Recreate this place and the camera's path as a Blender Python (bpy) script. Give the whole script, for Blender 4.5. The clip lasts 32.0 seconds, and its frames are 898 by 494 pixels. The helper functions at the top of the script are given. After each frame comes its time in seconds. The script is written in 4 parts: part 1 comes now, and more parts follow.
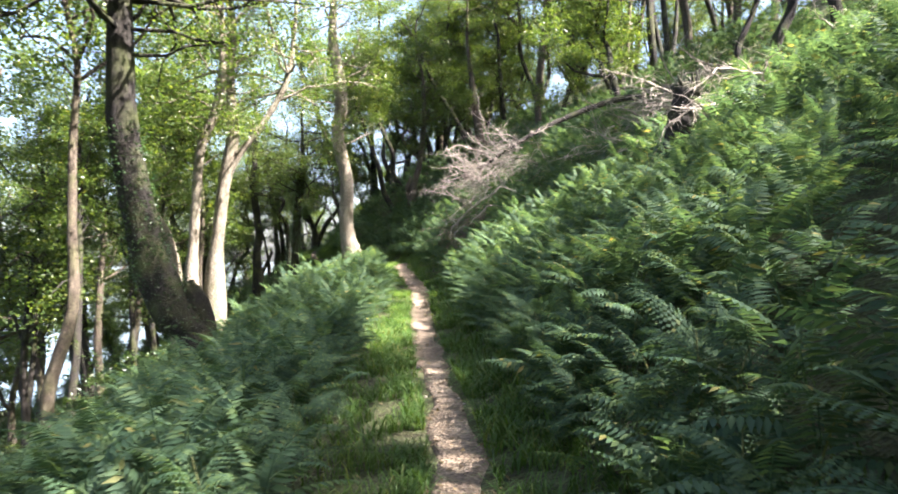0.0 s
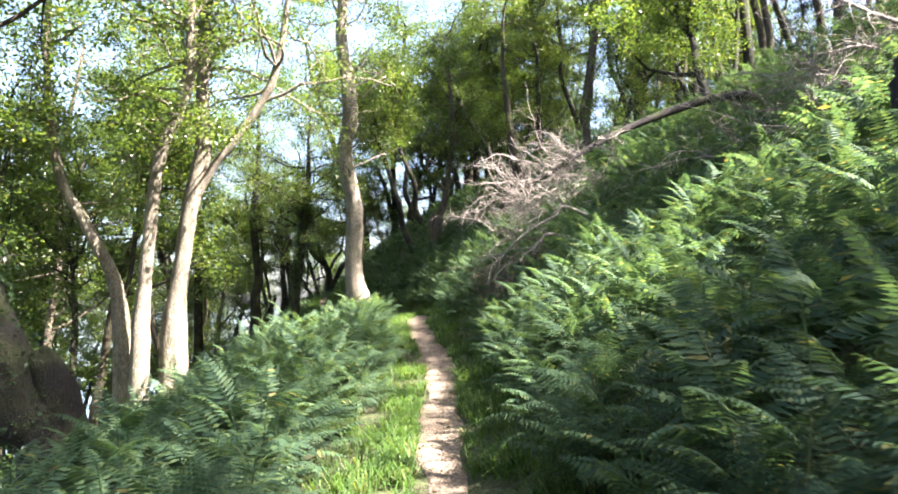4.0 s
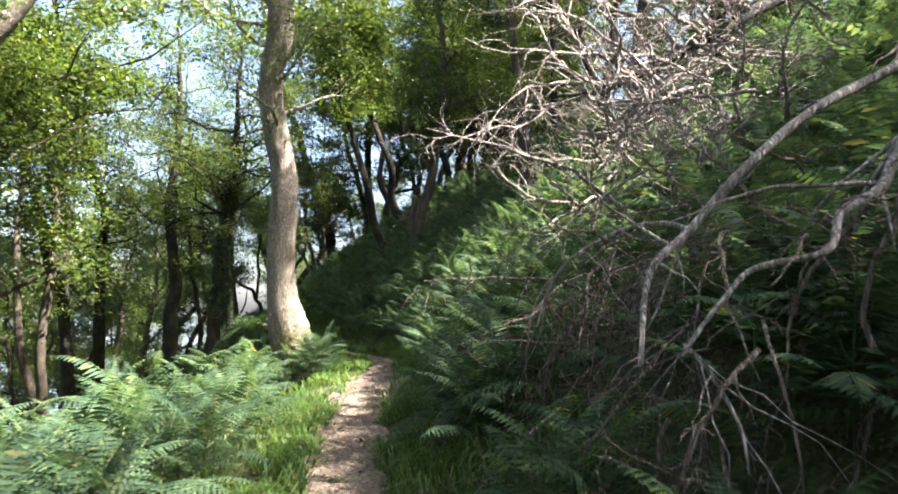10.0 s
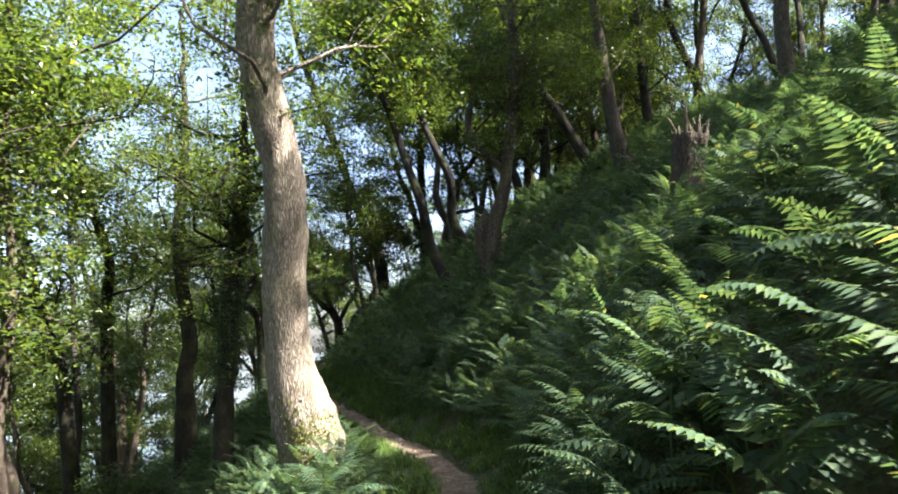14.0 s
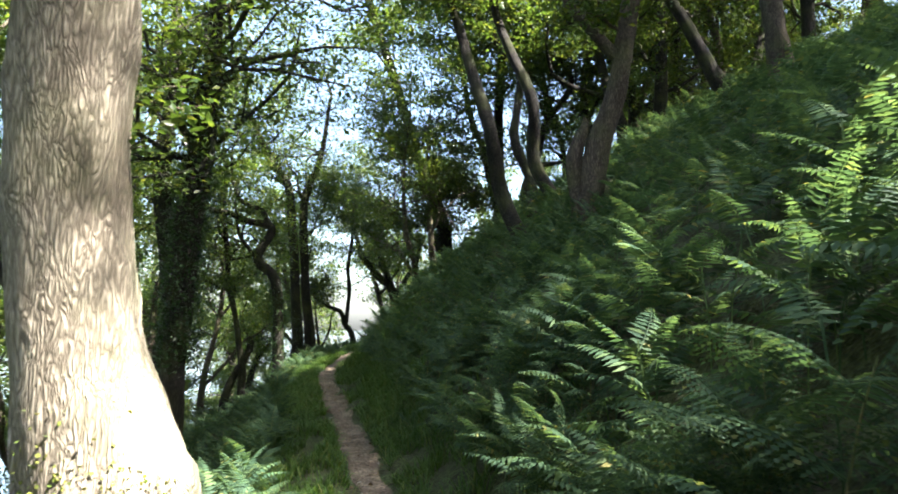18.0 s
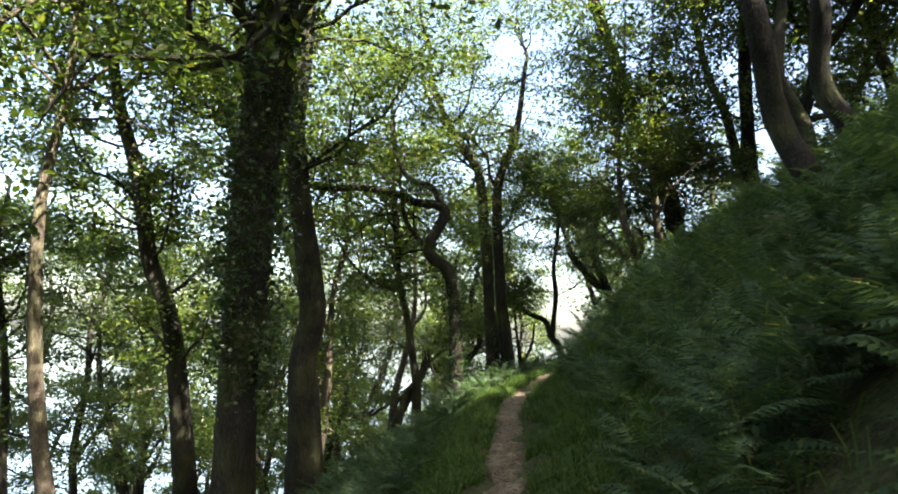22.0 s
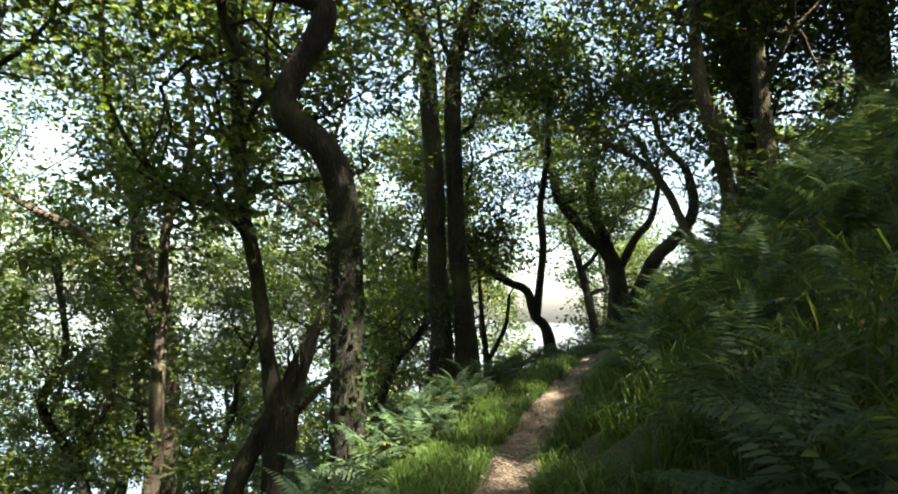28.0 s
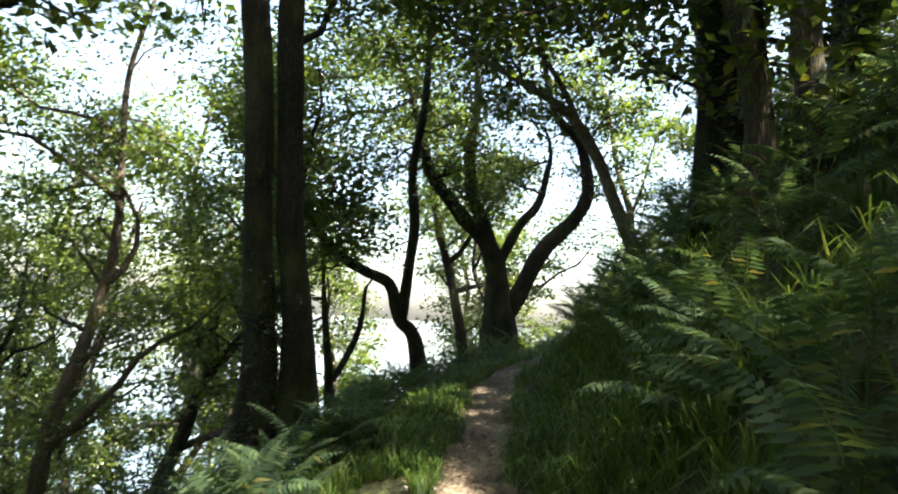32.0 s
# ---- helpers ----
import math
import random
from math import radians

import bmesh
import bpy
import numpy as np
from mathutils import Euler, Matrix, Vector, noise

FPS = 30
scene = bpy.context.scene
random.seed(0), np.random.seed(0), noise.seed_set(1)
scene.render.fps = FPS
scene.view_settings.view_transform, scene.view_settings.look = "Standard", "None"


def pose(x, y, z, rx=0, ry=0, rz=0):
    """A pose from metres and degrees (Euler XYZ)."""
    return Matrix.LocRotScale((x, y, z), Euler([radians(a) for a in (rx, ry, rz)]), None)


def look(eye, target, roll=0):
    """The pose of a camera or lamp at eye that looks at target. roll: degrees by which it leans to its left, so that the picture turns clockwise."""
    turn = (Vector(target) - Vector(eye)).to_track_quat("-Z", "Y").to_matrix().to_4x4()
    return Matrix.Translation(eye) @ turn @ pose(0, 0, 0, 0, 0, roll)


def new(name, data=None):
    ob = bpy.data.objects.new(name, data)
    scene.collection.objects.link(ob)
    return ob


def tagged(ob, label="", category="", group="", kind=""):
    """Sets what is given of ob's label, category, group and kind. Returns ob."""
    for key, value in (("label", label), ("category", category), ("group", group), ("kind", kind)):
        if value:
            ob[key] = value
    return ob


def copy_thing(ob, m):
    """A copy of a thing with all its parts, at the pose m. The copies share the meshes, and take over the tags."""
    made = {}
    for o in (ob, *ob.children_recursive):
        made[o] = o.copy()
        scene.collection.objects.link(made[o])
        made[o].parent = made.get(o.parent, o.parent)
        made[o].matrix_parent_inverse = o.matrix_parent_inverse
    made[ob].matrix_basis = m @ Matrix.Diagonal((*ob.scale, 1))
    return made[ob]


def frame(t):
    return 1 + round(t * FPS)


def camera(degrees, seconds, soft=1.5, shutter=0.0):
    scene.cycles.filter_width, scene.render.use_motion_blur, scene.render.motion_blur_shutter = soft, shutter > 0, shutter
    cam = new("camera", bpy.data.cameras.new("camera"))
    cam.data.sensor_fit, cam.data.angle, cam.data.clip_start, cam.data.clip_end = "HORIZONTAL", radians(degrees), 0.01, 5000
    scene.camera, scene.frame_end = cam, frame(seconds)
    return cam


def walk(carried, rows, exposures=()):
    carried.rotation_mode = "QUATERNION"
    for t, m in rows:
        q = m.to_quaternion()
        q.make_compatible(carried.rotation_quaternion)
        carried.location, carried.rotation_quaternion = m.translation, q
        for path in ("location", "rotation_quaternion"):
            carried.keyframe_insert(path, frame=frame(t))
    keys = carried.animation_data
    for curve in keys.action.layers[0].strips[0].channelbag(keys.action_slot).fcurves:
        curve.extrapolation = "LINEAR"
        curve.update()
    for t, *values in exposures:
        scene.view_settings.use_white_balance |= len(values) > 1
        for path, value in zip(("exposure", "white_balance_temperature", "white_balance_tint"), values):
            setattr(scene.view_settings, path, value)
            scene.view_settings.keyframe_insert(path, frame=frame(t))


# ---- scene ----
cam = camera(64.0, 32.0, soft=1.8, shutter=0.3)
PATH = [
    (0, pose(-0.064, -7.883, 1.396, 90.50, 1.81, -2.68)),
    (1, pose(-0.036, -6.416, 1.417, 89.34, 1.44, -8.36)),
    (1.5, pose(-0.015, -5.697, 1.427, 91.98, 2.23, -8.99)),
    (2, pose(0.004, -4.986, 1.436, 92.41, 0.69, -5.18)),
    (2.5, pose(0.019, -4.278, 1.447, 91.47, 3.46, -4.13)),
    (3, pose(0.033, -3.575, 1.458, 94.72, 0.18, 0.15)),
    (3.5, pose(0.044, -2.861, 1.468, 94.19, 0.91, -0.68)),
    (5.5, pose(-0.032, 0.205, 1.521, 94.82, 0.67, -0.34)),
    (6, pose(-0.026, 0.933, 1.547, 94.67, -0.44, -1.53)),
    (6.5, pose(0.041, 1.679, 1.581, 92.83, -1.94, -0.54)),
    (7, pose(0.107, 2.439, 1.637, 92.22, -0.61, 0.44)),
    (7.5, pose(0.137, 3.194, 1.683, 93.67, -1.22, 2.38)),
    (8, pose(0.136, 3.966, 1.708, 94.67, -1.91, 3.41)),
    (8.5, pose(0.113, 4.710, 1.734, 95.68, -1.60, 3.85)),
    (9, pose(0.090, 5.409, 1.768, 95.54, -0.17, 2.23)),
    (9.5, pose(0.089, 6.103, 1.816, 95.99, -0.75, 1.16)),
    (10, pose(0.127, 6.769, 1.886, 95.14, -0.36, -1.88)),
    (10.5, pose(0.167, 7.385, 1.965, 95.26, -0.74, -2.31)),
    (11, pose(0.169, 8.004, 2.043, 95.50, -1.96, -2.47)),
    (11.5, pose(0.120, 8.698, 2.127, 95.97, -2.45, 0.69)),
    (12, pose(0.025, 9.473, 2.201, 97.17, -2.62, 7.15)),
    (12.5, pose(-0.063, 10.250, 2.264, 97.80, 1.28, 8.09)),
    (13, pose(-0.131, 10.976, 2.314, 99.41, -0.52, 7.58)),
    (13.5, pose(-0.189, 11.682, 2.346, 98.67, 1.28, 4.98)),
    (15.5, pose(-0.430, 14.906, 2.422, 96.44, 2.64, 1.14)),
    (16, pose(-0.443, 15.672, 2.406, 96.67, 0.98, 6.52)),
    (16.5, pose(-0.436, 16.490, 2.377, 96.68, 0.69, 9.32)),
    (17, pose(-0.424, 17.210, 2.345, 97.67, -0.69, 10.41)),
    (17.5, pose(-0.425, 17.821, 2.343, 97.11, -0.76, 8.40)),
    (18, pose(-0.438, 18.396, 2.345, 96.56, -1.07, 9.36)),
    (18.5, pose(-0.454, 18.949, 2.336, 97.41, -2.53, 8.00)),
    (19, pose(-0.474, 19.500, 2.327, 99.49, -4.37, 9.76)),
    (19.5, pose(-0.526, 20.057, 2.329, 97.97, -5.01, 14.57)),
    (20, pose(-0.629, 20.610, 2.343, 97.49, -5.12, 21.36)),
    (20.5, pose(-0.792, 21.196, 2.348, 98.87, -5.32, 25.02)),
    (21, pose(-0.993, 21.807, 2.335, 98.32, -4.11, 26.12)),
    (21.5, pose(-1.174, 22.404, 2.317, 97.74, -3.16, 26.10)),
    (22, pose(-1.360, 22.991, 2.301, 97.24, -1.93, 26.87)),
    (22.5, pose(-1.586, 23.558, 2.285, 97.28, -2.45, 31.22)),
    (23, pose(-1.830, 24.124, 2.260, 97.72, -1.93, 31.42)),
    (23.5, pose(-2.095, 24.701, 2.240, 97.95, -2.08, 34.50)),
    (24, pose(-2.388, 25.252, 2.238, 96.64, -2.65, 32.79)),
    (24.5, pose(-2.673, 25.812, 2.241, 96.10, -2.00, 30.01)),
    (26.5, pose(-3.970, 29.036, 2.357, 97.68, -1.35, 26.62)),
    (27, pose(-4.173, 29.581, 2.366, 97.06, -1.80, 25.81)),
    (27.5, pose(-4.376, 30.109, 2.373, 96.58, -1.79, 24.71)),
    (28, pose(-4.566, 30.644, 2.374, 95.45, -2.34, 23.37)),
    (28.5, pose(-4.766, 31.196, 2.366, 93.53, -2.27, 23.21)),
    (29, pose(-4.977, 31.733, 2.372, 92.96, -2.86, 24.47)),
    (29.5, pose(-5.157, 32.191, 2.397, 93.01, -2.52, 24.40)),
    (30, pose(-5.360, 32.598, 2.410, 93.87, -2.71, 23.47)),
    (30.5, pose(-5.474, 33.032, 2.412, 93.28, -2.44, 18.86)),
    (31, pose(-5.623, 33.459, 2.424, 94.31, -3.10, 19.96)),
    (31.5, pose(-5.764, 33.887, 2.451, 93.44, -3.94, 16.09)),
    (32, pose(-5.932, 34.395, 2.469, 95.79, -3.70, 11.33)),
]
walk(cam, PATH, exposures=[(t, ev + 0.4, 6270 if t < 19 else 6450 if t < 21 else 6850 if t < 26 else 7000, 20 if t < 15 else 13) for t, ev in ((0, 3.5), (1.5, 3.75), (3, 3.7), (6, 3.45), (8, 3.3), (10, 3.35), (12, 3.5), (13.5, 3.2), (17.5, 3.6), (20, 3.65), (22, 3.5), (24, 3.1), (27, 3.3), (32, 3.58))])

# ---- light ----
SUN_ELEVATION, SUN_AZIMUTH = radians(50), radians(112)   # azimuth clockwise from +y
world = bpy.data.worlds.new("sky")
scene.world = world
world.use_nodes = True
wn = world.node_tree
sky = wn.nodes.new("ShaderNodeTexSky")
sky.sky_type, sky.sun_disc = "NISHITA", False
sky.sun_elevation, sky.sun_rotation = SUN_ELEVATION, SUN_AZIMUTH
sky.air_density, sky.dust_density = 1.0, 3.0
wn.nodes["Background"].inputs["Strength"].default_value = 0.05
wn.links.new(sky.outputs[0], wn.nodes["Background"].inputs["Color"])
sun_data = bpy.data.lights.new("sun", "SUN")
sun_data.energy, sun_data.angle, sun_data.color = 5.0, radians(0.53), (1.0, 0.95, 0.86)
sun = new("sun", sun_data)
sun_way = Vector((math.sin(SUN_AZIMUTH) * math.cos(SUN_ELEVATION), math.cos(SUN_AZIMUTH) * math.cos(SUN_ELEVATION), math.sin(SUN_ELEVATION)))
sun.matrix_world = look(sun_way * 60 + Vector((0, 20, 0)), (0, 20, 0))
rng = np.random.default_rng(7)


# ---- materials ----
def node(nt, kind, **values):
    n = nt.nodes.new(kind)
    for key, value in values.items():
        n.inputs[key.replace("_", " ")].default_value = value
    return n


def ramp(nt, factor, *stops):
    r = nt.nodes.new("ShaderNodeValToRGB")
    while len(r.color_ramp.elements) < len(stops):
        r.color_ramp.elements.new(0.5)
    for e, (at, colour) in zip(r.color_ramp.elements, stops):
        e.position, e.color = at, (*colour, 1)
    nt.links.new(factor, r.inputs["Fac"])
    return r.outputs["Color"]


def material(name):
    m = bpy.data.materials.new(name)
    m.use_nodes = True
    return m, m.node_tree, m.node_tree.nodes["Principled BSDF"]


def mixed(nt, factor, a, b):
    m = nt.nodes.new("ShaderNodeMix")
    m.data_type = "RGBA"
    for socket, value in ((m.inputs[0], factor), (m.inputs[6], a), (m.inputs[7], b)):
        if hasattr(value, "links"):
            nt.links.new(value, socket)
        else:
            socket.default_value = value
    return m.outputs[2]


def bumped(nt, p, height, strength, distance):
    b = node(nt, "ShaderNodeBump", Strength=strength, Distance=distance)
    nt.links.new(height, b.inputs["Height"])
    nt.links.new(b.outputs[0], p.inputs["Normal"])


def leaf_material(name, stops, translucency=0.45, gloss=0.35, through_tint=(2.1, 2.05, 0.95)):
    """Thin foliage: each leaf its own tint, light passes through."""
    m, nt, p = material(name)
    geo = nt.nodes.new("ShaderNodeNewGeometry")
    tint = ramp(nt, geo.outputs["Random Per Island"], *stops)
    big = node(nt, "ShaderNodeTexNoise", Scale=1.3, Detail=3.0)
    nt.links.new(geo.outputs["Position"], big.inputs["Vector"])
    patch = ramp(nt, big.outputs[0], (0.3, (0.58, 0.62, 0.63)), (0.7, (0.94, 0.9, 0.8)))
    mult = nt.nodes.new("ShaderNodeMix")
    mult.data_type, mult.blend_type = "RGBA", "MULTIPLY"
    mult.inputs[0].default_value = 1.0
    nt.links.new(tint, mult.inputs[6])
    nt.links.new(patch, mult.inputs[7])
    colour = mult.outputs[2]
    nt.links.new(colour, p.inputs["Base Color"])
    p.inputs["Roughness"].default_value = gloss
    p.inputs["Specular IOR Level"].default_value = 0.35 if gloss < 0.5 else 0.15
    tr = nt.nodes.new("ShaderNodeBsdfTranslucent")
    warm = nt.nodes.new("ShaderNodeMix")
    warm.data_type, warm.blend_type = "RGBA", "MULTIPLY"
    warm.inputs[0].default_value = 1.0
    nt.links.new(colour, warm.inputs[6])
    warm.inputs[7].default_value = (*through_tint, 1)
    nt.links.new(warm.outputs[2], tr.inputs["Color"])
    mix = nt.nodes.new("ShaderNodeMixShader")
    mix.inputs[0].default_value = translucency
    nt.links.new(p.outputs[0], mix.inputs[1])
    nt.links.new(tr.outputs[0], mix.inputs[2])
    nt.links.new(mix.outputs[0], nt.nodes["Material Output"].inputs["Surface"])
    return m


def bark_material(name, dark, light, moss=0.35, furrow=52.0):
    m, nt, p = material(name)
    co = nt.nodes.new("ShaderNodeTexCoord")
    mp = node(nt, "ShaderNodeMapping", Scale=(1.0, 1.0, 0.17))
    nt.links.new(co.outputs["Object"], mp.inputs["Vector"])
    ridge = nt.nodes.new("ShaderNodeTexVoronoi")
    ridge.feature = "DISTANCE_TO_EDGE"
    ridge.inputs["Scale"].default_value = furrow
    warp = node(nt, "ShaderNodeTexNoise", Scale=9.0, Detail=4.0)
    nt.links.new(mp.outputs[0], warp.inputs["Vector"])
    add = nt.nodes.new("ShaderNodeVectorMath")
    add.operation = "MULTIPLY_ADD"
    add.inputs[1].default_value = (0.16, 0.16, 0.16)
    nt.links.new(warp.outputs["Color"], add.inputs[0])
    nt.links.new(mp.outputs[0], add.inputs[2])
    nt.links.new(add.outputs[0], ridge.inputs["Vector"])
    grain = node(nt, "ShaderNodeTexNoise", Scale=60.0, Detail=6.0, Roughness=0.7)
    nt.links.new(mp.outputs[0], grain.inputs["Vector"])
    base = ramp(nt, ridge.outputs["Distance"], (0.0, tuple(c * 0.6 for c in dark)), (0.1, dark), (0.4, light))
    patch = node(nt, "ShaderNodeTexNoise", Scale=2.2, Detail=5.0)
    nt.links.new(co.outputs["Object"], patch.inputs["Vector"])
    mask = ramp(nt, patch.outputs[0], (0.45, (0, 0, 0)), (0.68, (moss, moss, moss)))
    green = mixed(nt, mask, base, (0.09, 0.11, 0.03, 1))
    blotch = node(nt, "ShaderNodeTexNoise", Scale=5.0, Detail=4.0, Roughness=0.6)
    nt.links.new(mp.outputs[0], blotch.inputs["Vector"])
    worn = nt.nodes.new("ShaderNodeMix")
    worn.data_type, worn.blend_type = "RGBA", "MULTIPLY"
    worn.inputs[0].default_value = 1.0
    nt.links.new(green, worn.inputs[6])
    nt.links.new(ramp(nt, blotch.outputs[0], (0.35, (0.62, 0.6, 0.58)), (0.6, (1.12, 1.12, 1.1))), worn.inputs[7])
    green = worn.outputs[2]
    fine = ramp(nt, grain.outputs[0], (0.3, (0.65, 0.65, 0.65)), (0.7, (1.2, 1.2, 1.2)))
    mult = nt.nodes.new("ShaderNodeMix")
    mult.data_type, mult.blend_type = "RGBA", "MULTIPLY"
    mult.inputs[0].default_value = 1.0
    nt.links.new(green, mult.inputs[6])
    nt.links.new(fine, mult.inputs[7])
    nt.links.new(mult.outputs[2], p.inputs["Base Color"])
    p.inputs["Roughness"].default_value = 0.9
    p.inputs["Specular IOR Level"].default_value = 0.2
    total = nt.nodes.new("ShaderNodeMath")
    total.operation = "MULTIPLY_ADD"
    total.inputs[1].default_value = 0.35
    nt.links.new(grain.outputs[0], total.inputs[0])
    nt.links.new(ridge.outputs["Distance"], total.inputs[2])
    bumped(nt, p, total.outputs[0], 0.9, 0.03)
    return m


def soil_material(name, stops, scale=5.0, strength=0.8):
    m, nt, p = material(name)
    co = nt.nodes.new("ShaderNodeTexCoord")
    big = node(nt, "ShaderNodeTexNoise", Scale=scale, Detail=8.0, Roughness=0.65)
    nt.links.new(co.outputs["Object"], big.inputs["Vector"])
    small = nt.nodes.new("ShaderNodeTexVoronoi")
    small.inputs["Scale"].default_value = 38.0
    nt.links.new(co.outputs["Object"], small.inputs["Vector"])
    base = ramp(nt, big.outputs[0], *stops)
    crumbs = ramp(nt, small.outputs["Color"], (0.2, (0.6, 0.6, 0.6)), (0.8, (1.3, 1.25, 1.2)))
    mult = nt.nodes.new("ShaderNodeMix")
    mult.data_type, mult.blend_type = "RGBA", "MULTIPLY"
    mult.inputs[0].default_value = 1.0
    nt.links.new(base, mult.inputs[6])
    nt.links.new(crumbs, mult.inputs[7])
    nt.links.new(mult.outputs[2], p.inputs["Base Color"])
    p.inputs["Roughness"].default_value = 0.95
    p.inputs["Specular IOR Level"].default_value = 0.15
    total = nt.nodes.new("ShaderNodeMath")
    total.operation = "MULTIPLY_ADD"
    total.inputs[1].default_value = 0.5
    nt.links.new(small.outputs["Distance"], total.inputs[0])
    nt.links.new(big.outputs[0], total.inputs[2])
    bumped(nt, p, total.outputs[0], strength, 0.04)
    return m


OAK_LEAF = leaf_material("oak_leaf", [(0.0, (0.034, 0.06, 0.018)), (0.5, (0.052, 0.086, 0.02)), (0.85, (0.075, 0.107, 0.022)), (1.0, (0.11, 0.12, 0.028))], 0.5)
IVY_LEAF = leaf_material("ivy_leaf", [(0.0, (0.018, 0.045, 0.014)), (1.0, (0.04, 0.08, 0.02))], 0.2, 0.3)
SHRUB_LEAF = leaf_material("shrub_leaf", [(0.0, (0.025, 0.05, 0.016)), (0.7, (0.045, 0.08, 0.02)), (1.0, (0.08, 0.1, 0.025))], 0.4)
FERN_LEAF = leaf_material("fern_leaf", [(0.0, (0.033, 0.064, 0.038)), (0.6, (0.053, 0.097, 0.05)), (0.97, (0.09, 0.132, 0.054)), (1.0, (0.17, 0.155, 0.055))], 0.4, 0.65, (2.15, 2.05, 1.1))
GRASS_BLADE = leaf_material("grass_blade", [(0.0, (0.04, 0.085, 0.02)), (0.85, (0.07, 0.122, 0.028)), (1.0, (0.14, 0.15, 0.06))], 0.4, 0.5)
MOSS = leaf_material("moss", [(0.0, (0.06, 0.09, 0.015)), (1.0, (0.16, 0.16, 0.03))], 0.2, 0.8)
DRY_LEAF = leaf_material("dry_leaf", [(0.0, (0.07, 0.045, 0.025)), (0.6, (0.12, 0.08, 0.045)), (1.0, (0.2, 0.15, 0.08))], 0.15, 0.7)
BARK = bark_material("oak_bark", (0.065, 0.052, 0.038), (0.15, 0.122, 0.09))
PALE_BARK = bark_material("pale_bark", (0.175, 0.15, 0.112), (0.35, 0.307, 0.24), 0.3, 40.0)
# near-black oak bark: the shade on backlit trunks is put into the colour
SHADED_BARK = bark_material("shaded_bark", (0.02, 0.0175, 0.0145), (0.05, 0.043, 0.035), 0.4)
DEAD_WOOD = bark_material("dead_wood", (0.22, 0.19, 0.16), (0.46, 0.415, 0.36), 0.06, 40.0)
BROWN_TWIG = bark_material("brown_twig", (0.13, 0.1, 0.08), (0.27, 0.215, 0.175), 0.05, 40.0)
STEM = bark_material("fern_stem", (0.1, 0.12, 0.04), (0.2, 0.17, 0.07), 0.2, 40.0)
SOIL = soil_material("woodland_soil", [(0.3, (0.035, 0.03, 0.018)), (0.55, (0.045, 0.055, 0.022)), (0.75, (0.06, 0.08, 0.025))])
DIRT = soil_material("path_dirt", [(0.25, (0.064, 0.048, 0.035)), (0.5, (0.118, 0.093, 0.066)), (0.8, (0.27, 0.218, 0.16))], 3.0, 0.9)
STONE = soil_material("grey_stone", [(0.3, (0.2, 0.18, 0.16)), (0.7, (0.36, 0.33, 0.3))], 8.0, 0.5)


# ---- mesh helpers ----
def mesh_of(name, verts, faces, mats, smooth=False, index=None):
    """A mesh out of an array of corners and arrays of faces of one width each."""
    verts = np.asarray(verts, np.float32)
    faces = [np.asarray(f, np.int32) for f in faces if len(f)]
    loops = np.concatenate([f.ravel() for f in faces])
    sizes = np.concatenate([np.full(len(f), f.shape[1], np.int32) for f in faces])
    me = bpy.data.meshes.new(name)
    me.vertices.add(len(verts))
    me.vertices.foreach_set("co", verts.ravel())
    me.loops.add(len(loops))
    me.loops.foreach_set("vertex_index", loops)
    me.polygons.add(len(sizes))
    me.polygons.foreach_set("loop_start", np.concatenate([[0], np.cumsum(sizes)[:-1]]).astype(np.int32))
    for m in mats:
        me.materials.append(m)
    if index is not None:
        me.polygons.foreach_set("material_index", np.asarray(index, np.int32))
    me.update(calc_edges=True)
    if smooth:
        me.polygons.foreach_set("use_smooth", np.ones(len(sizes), bool))
    return me


class Pile:
    """Collects corners and faces of many pieces for one mesh."""

    def __init__(self):
        self.v, self.q, self.t, self.n = [], [], [], 0

    def add(self, verts, quads=None, tris=None):
        if quads is not None and len(quads):
            self.q.append(np.asarray(quads) + self.n)
        if tris is not None and len(tris):
            self.t.append(np.asarray(tris) + self.n)
        self.v.append(np.asarray(verts, np.float32))
        self.n += len(verts)

    def mesh(self, name, mats, smooth=False):
        faces = [np.concatenate(g) for g in (self.q, self.t) if g]
        return mesh_of(name, np.concatenate(self.v), faces, mats, smooth)


def part(name, me, parent, label=""):
    ob = new(name, me)
    ob.parent = parent
    return tagged(ob, label)


def thing(name, at, label, category, group="", kind=""):
    ob = new(name)
    ob.location = at
    return tagged(ob, label, category, group, kind)


def unit(v):
    return v / (np.linalg.norm(v, axis=-1, keepdims=True) + 1e-9)


def smooth_line(pts, steps=4):
    """Catmull-Rom through rows of x, y, z, r."""
    p = np.asarray(pts, float)
    p = np.vstack([2 * p[0] - p[1], p, 2 * p[-1] - p[-2]])
    out = []
    for i in range(1, len(p) - 2):
        for s in np.arange(steps) / steps:
            a, b, c, d = p[i - 1 : i + 3]
            out.append(0.5 * (2 * b + (c - a) * s + (2 * a - 5 * b + 4 * c - d) * s**2 + (3 * b - a - 3 * c + d) * s**3))
    out.append(p[-2])
    out = np.array(out)
    out[:, 3] = np.maximum(out[:, 3], 0.003)
    return out


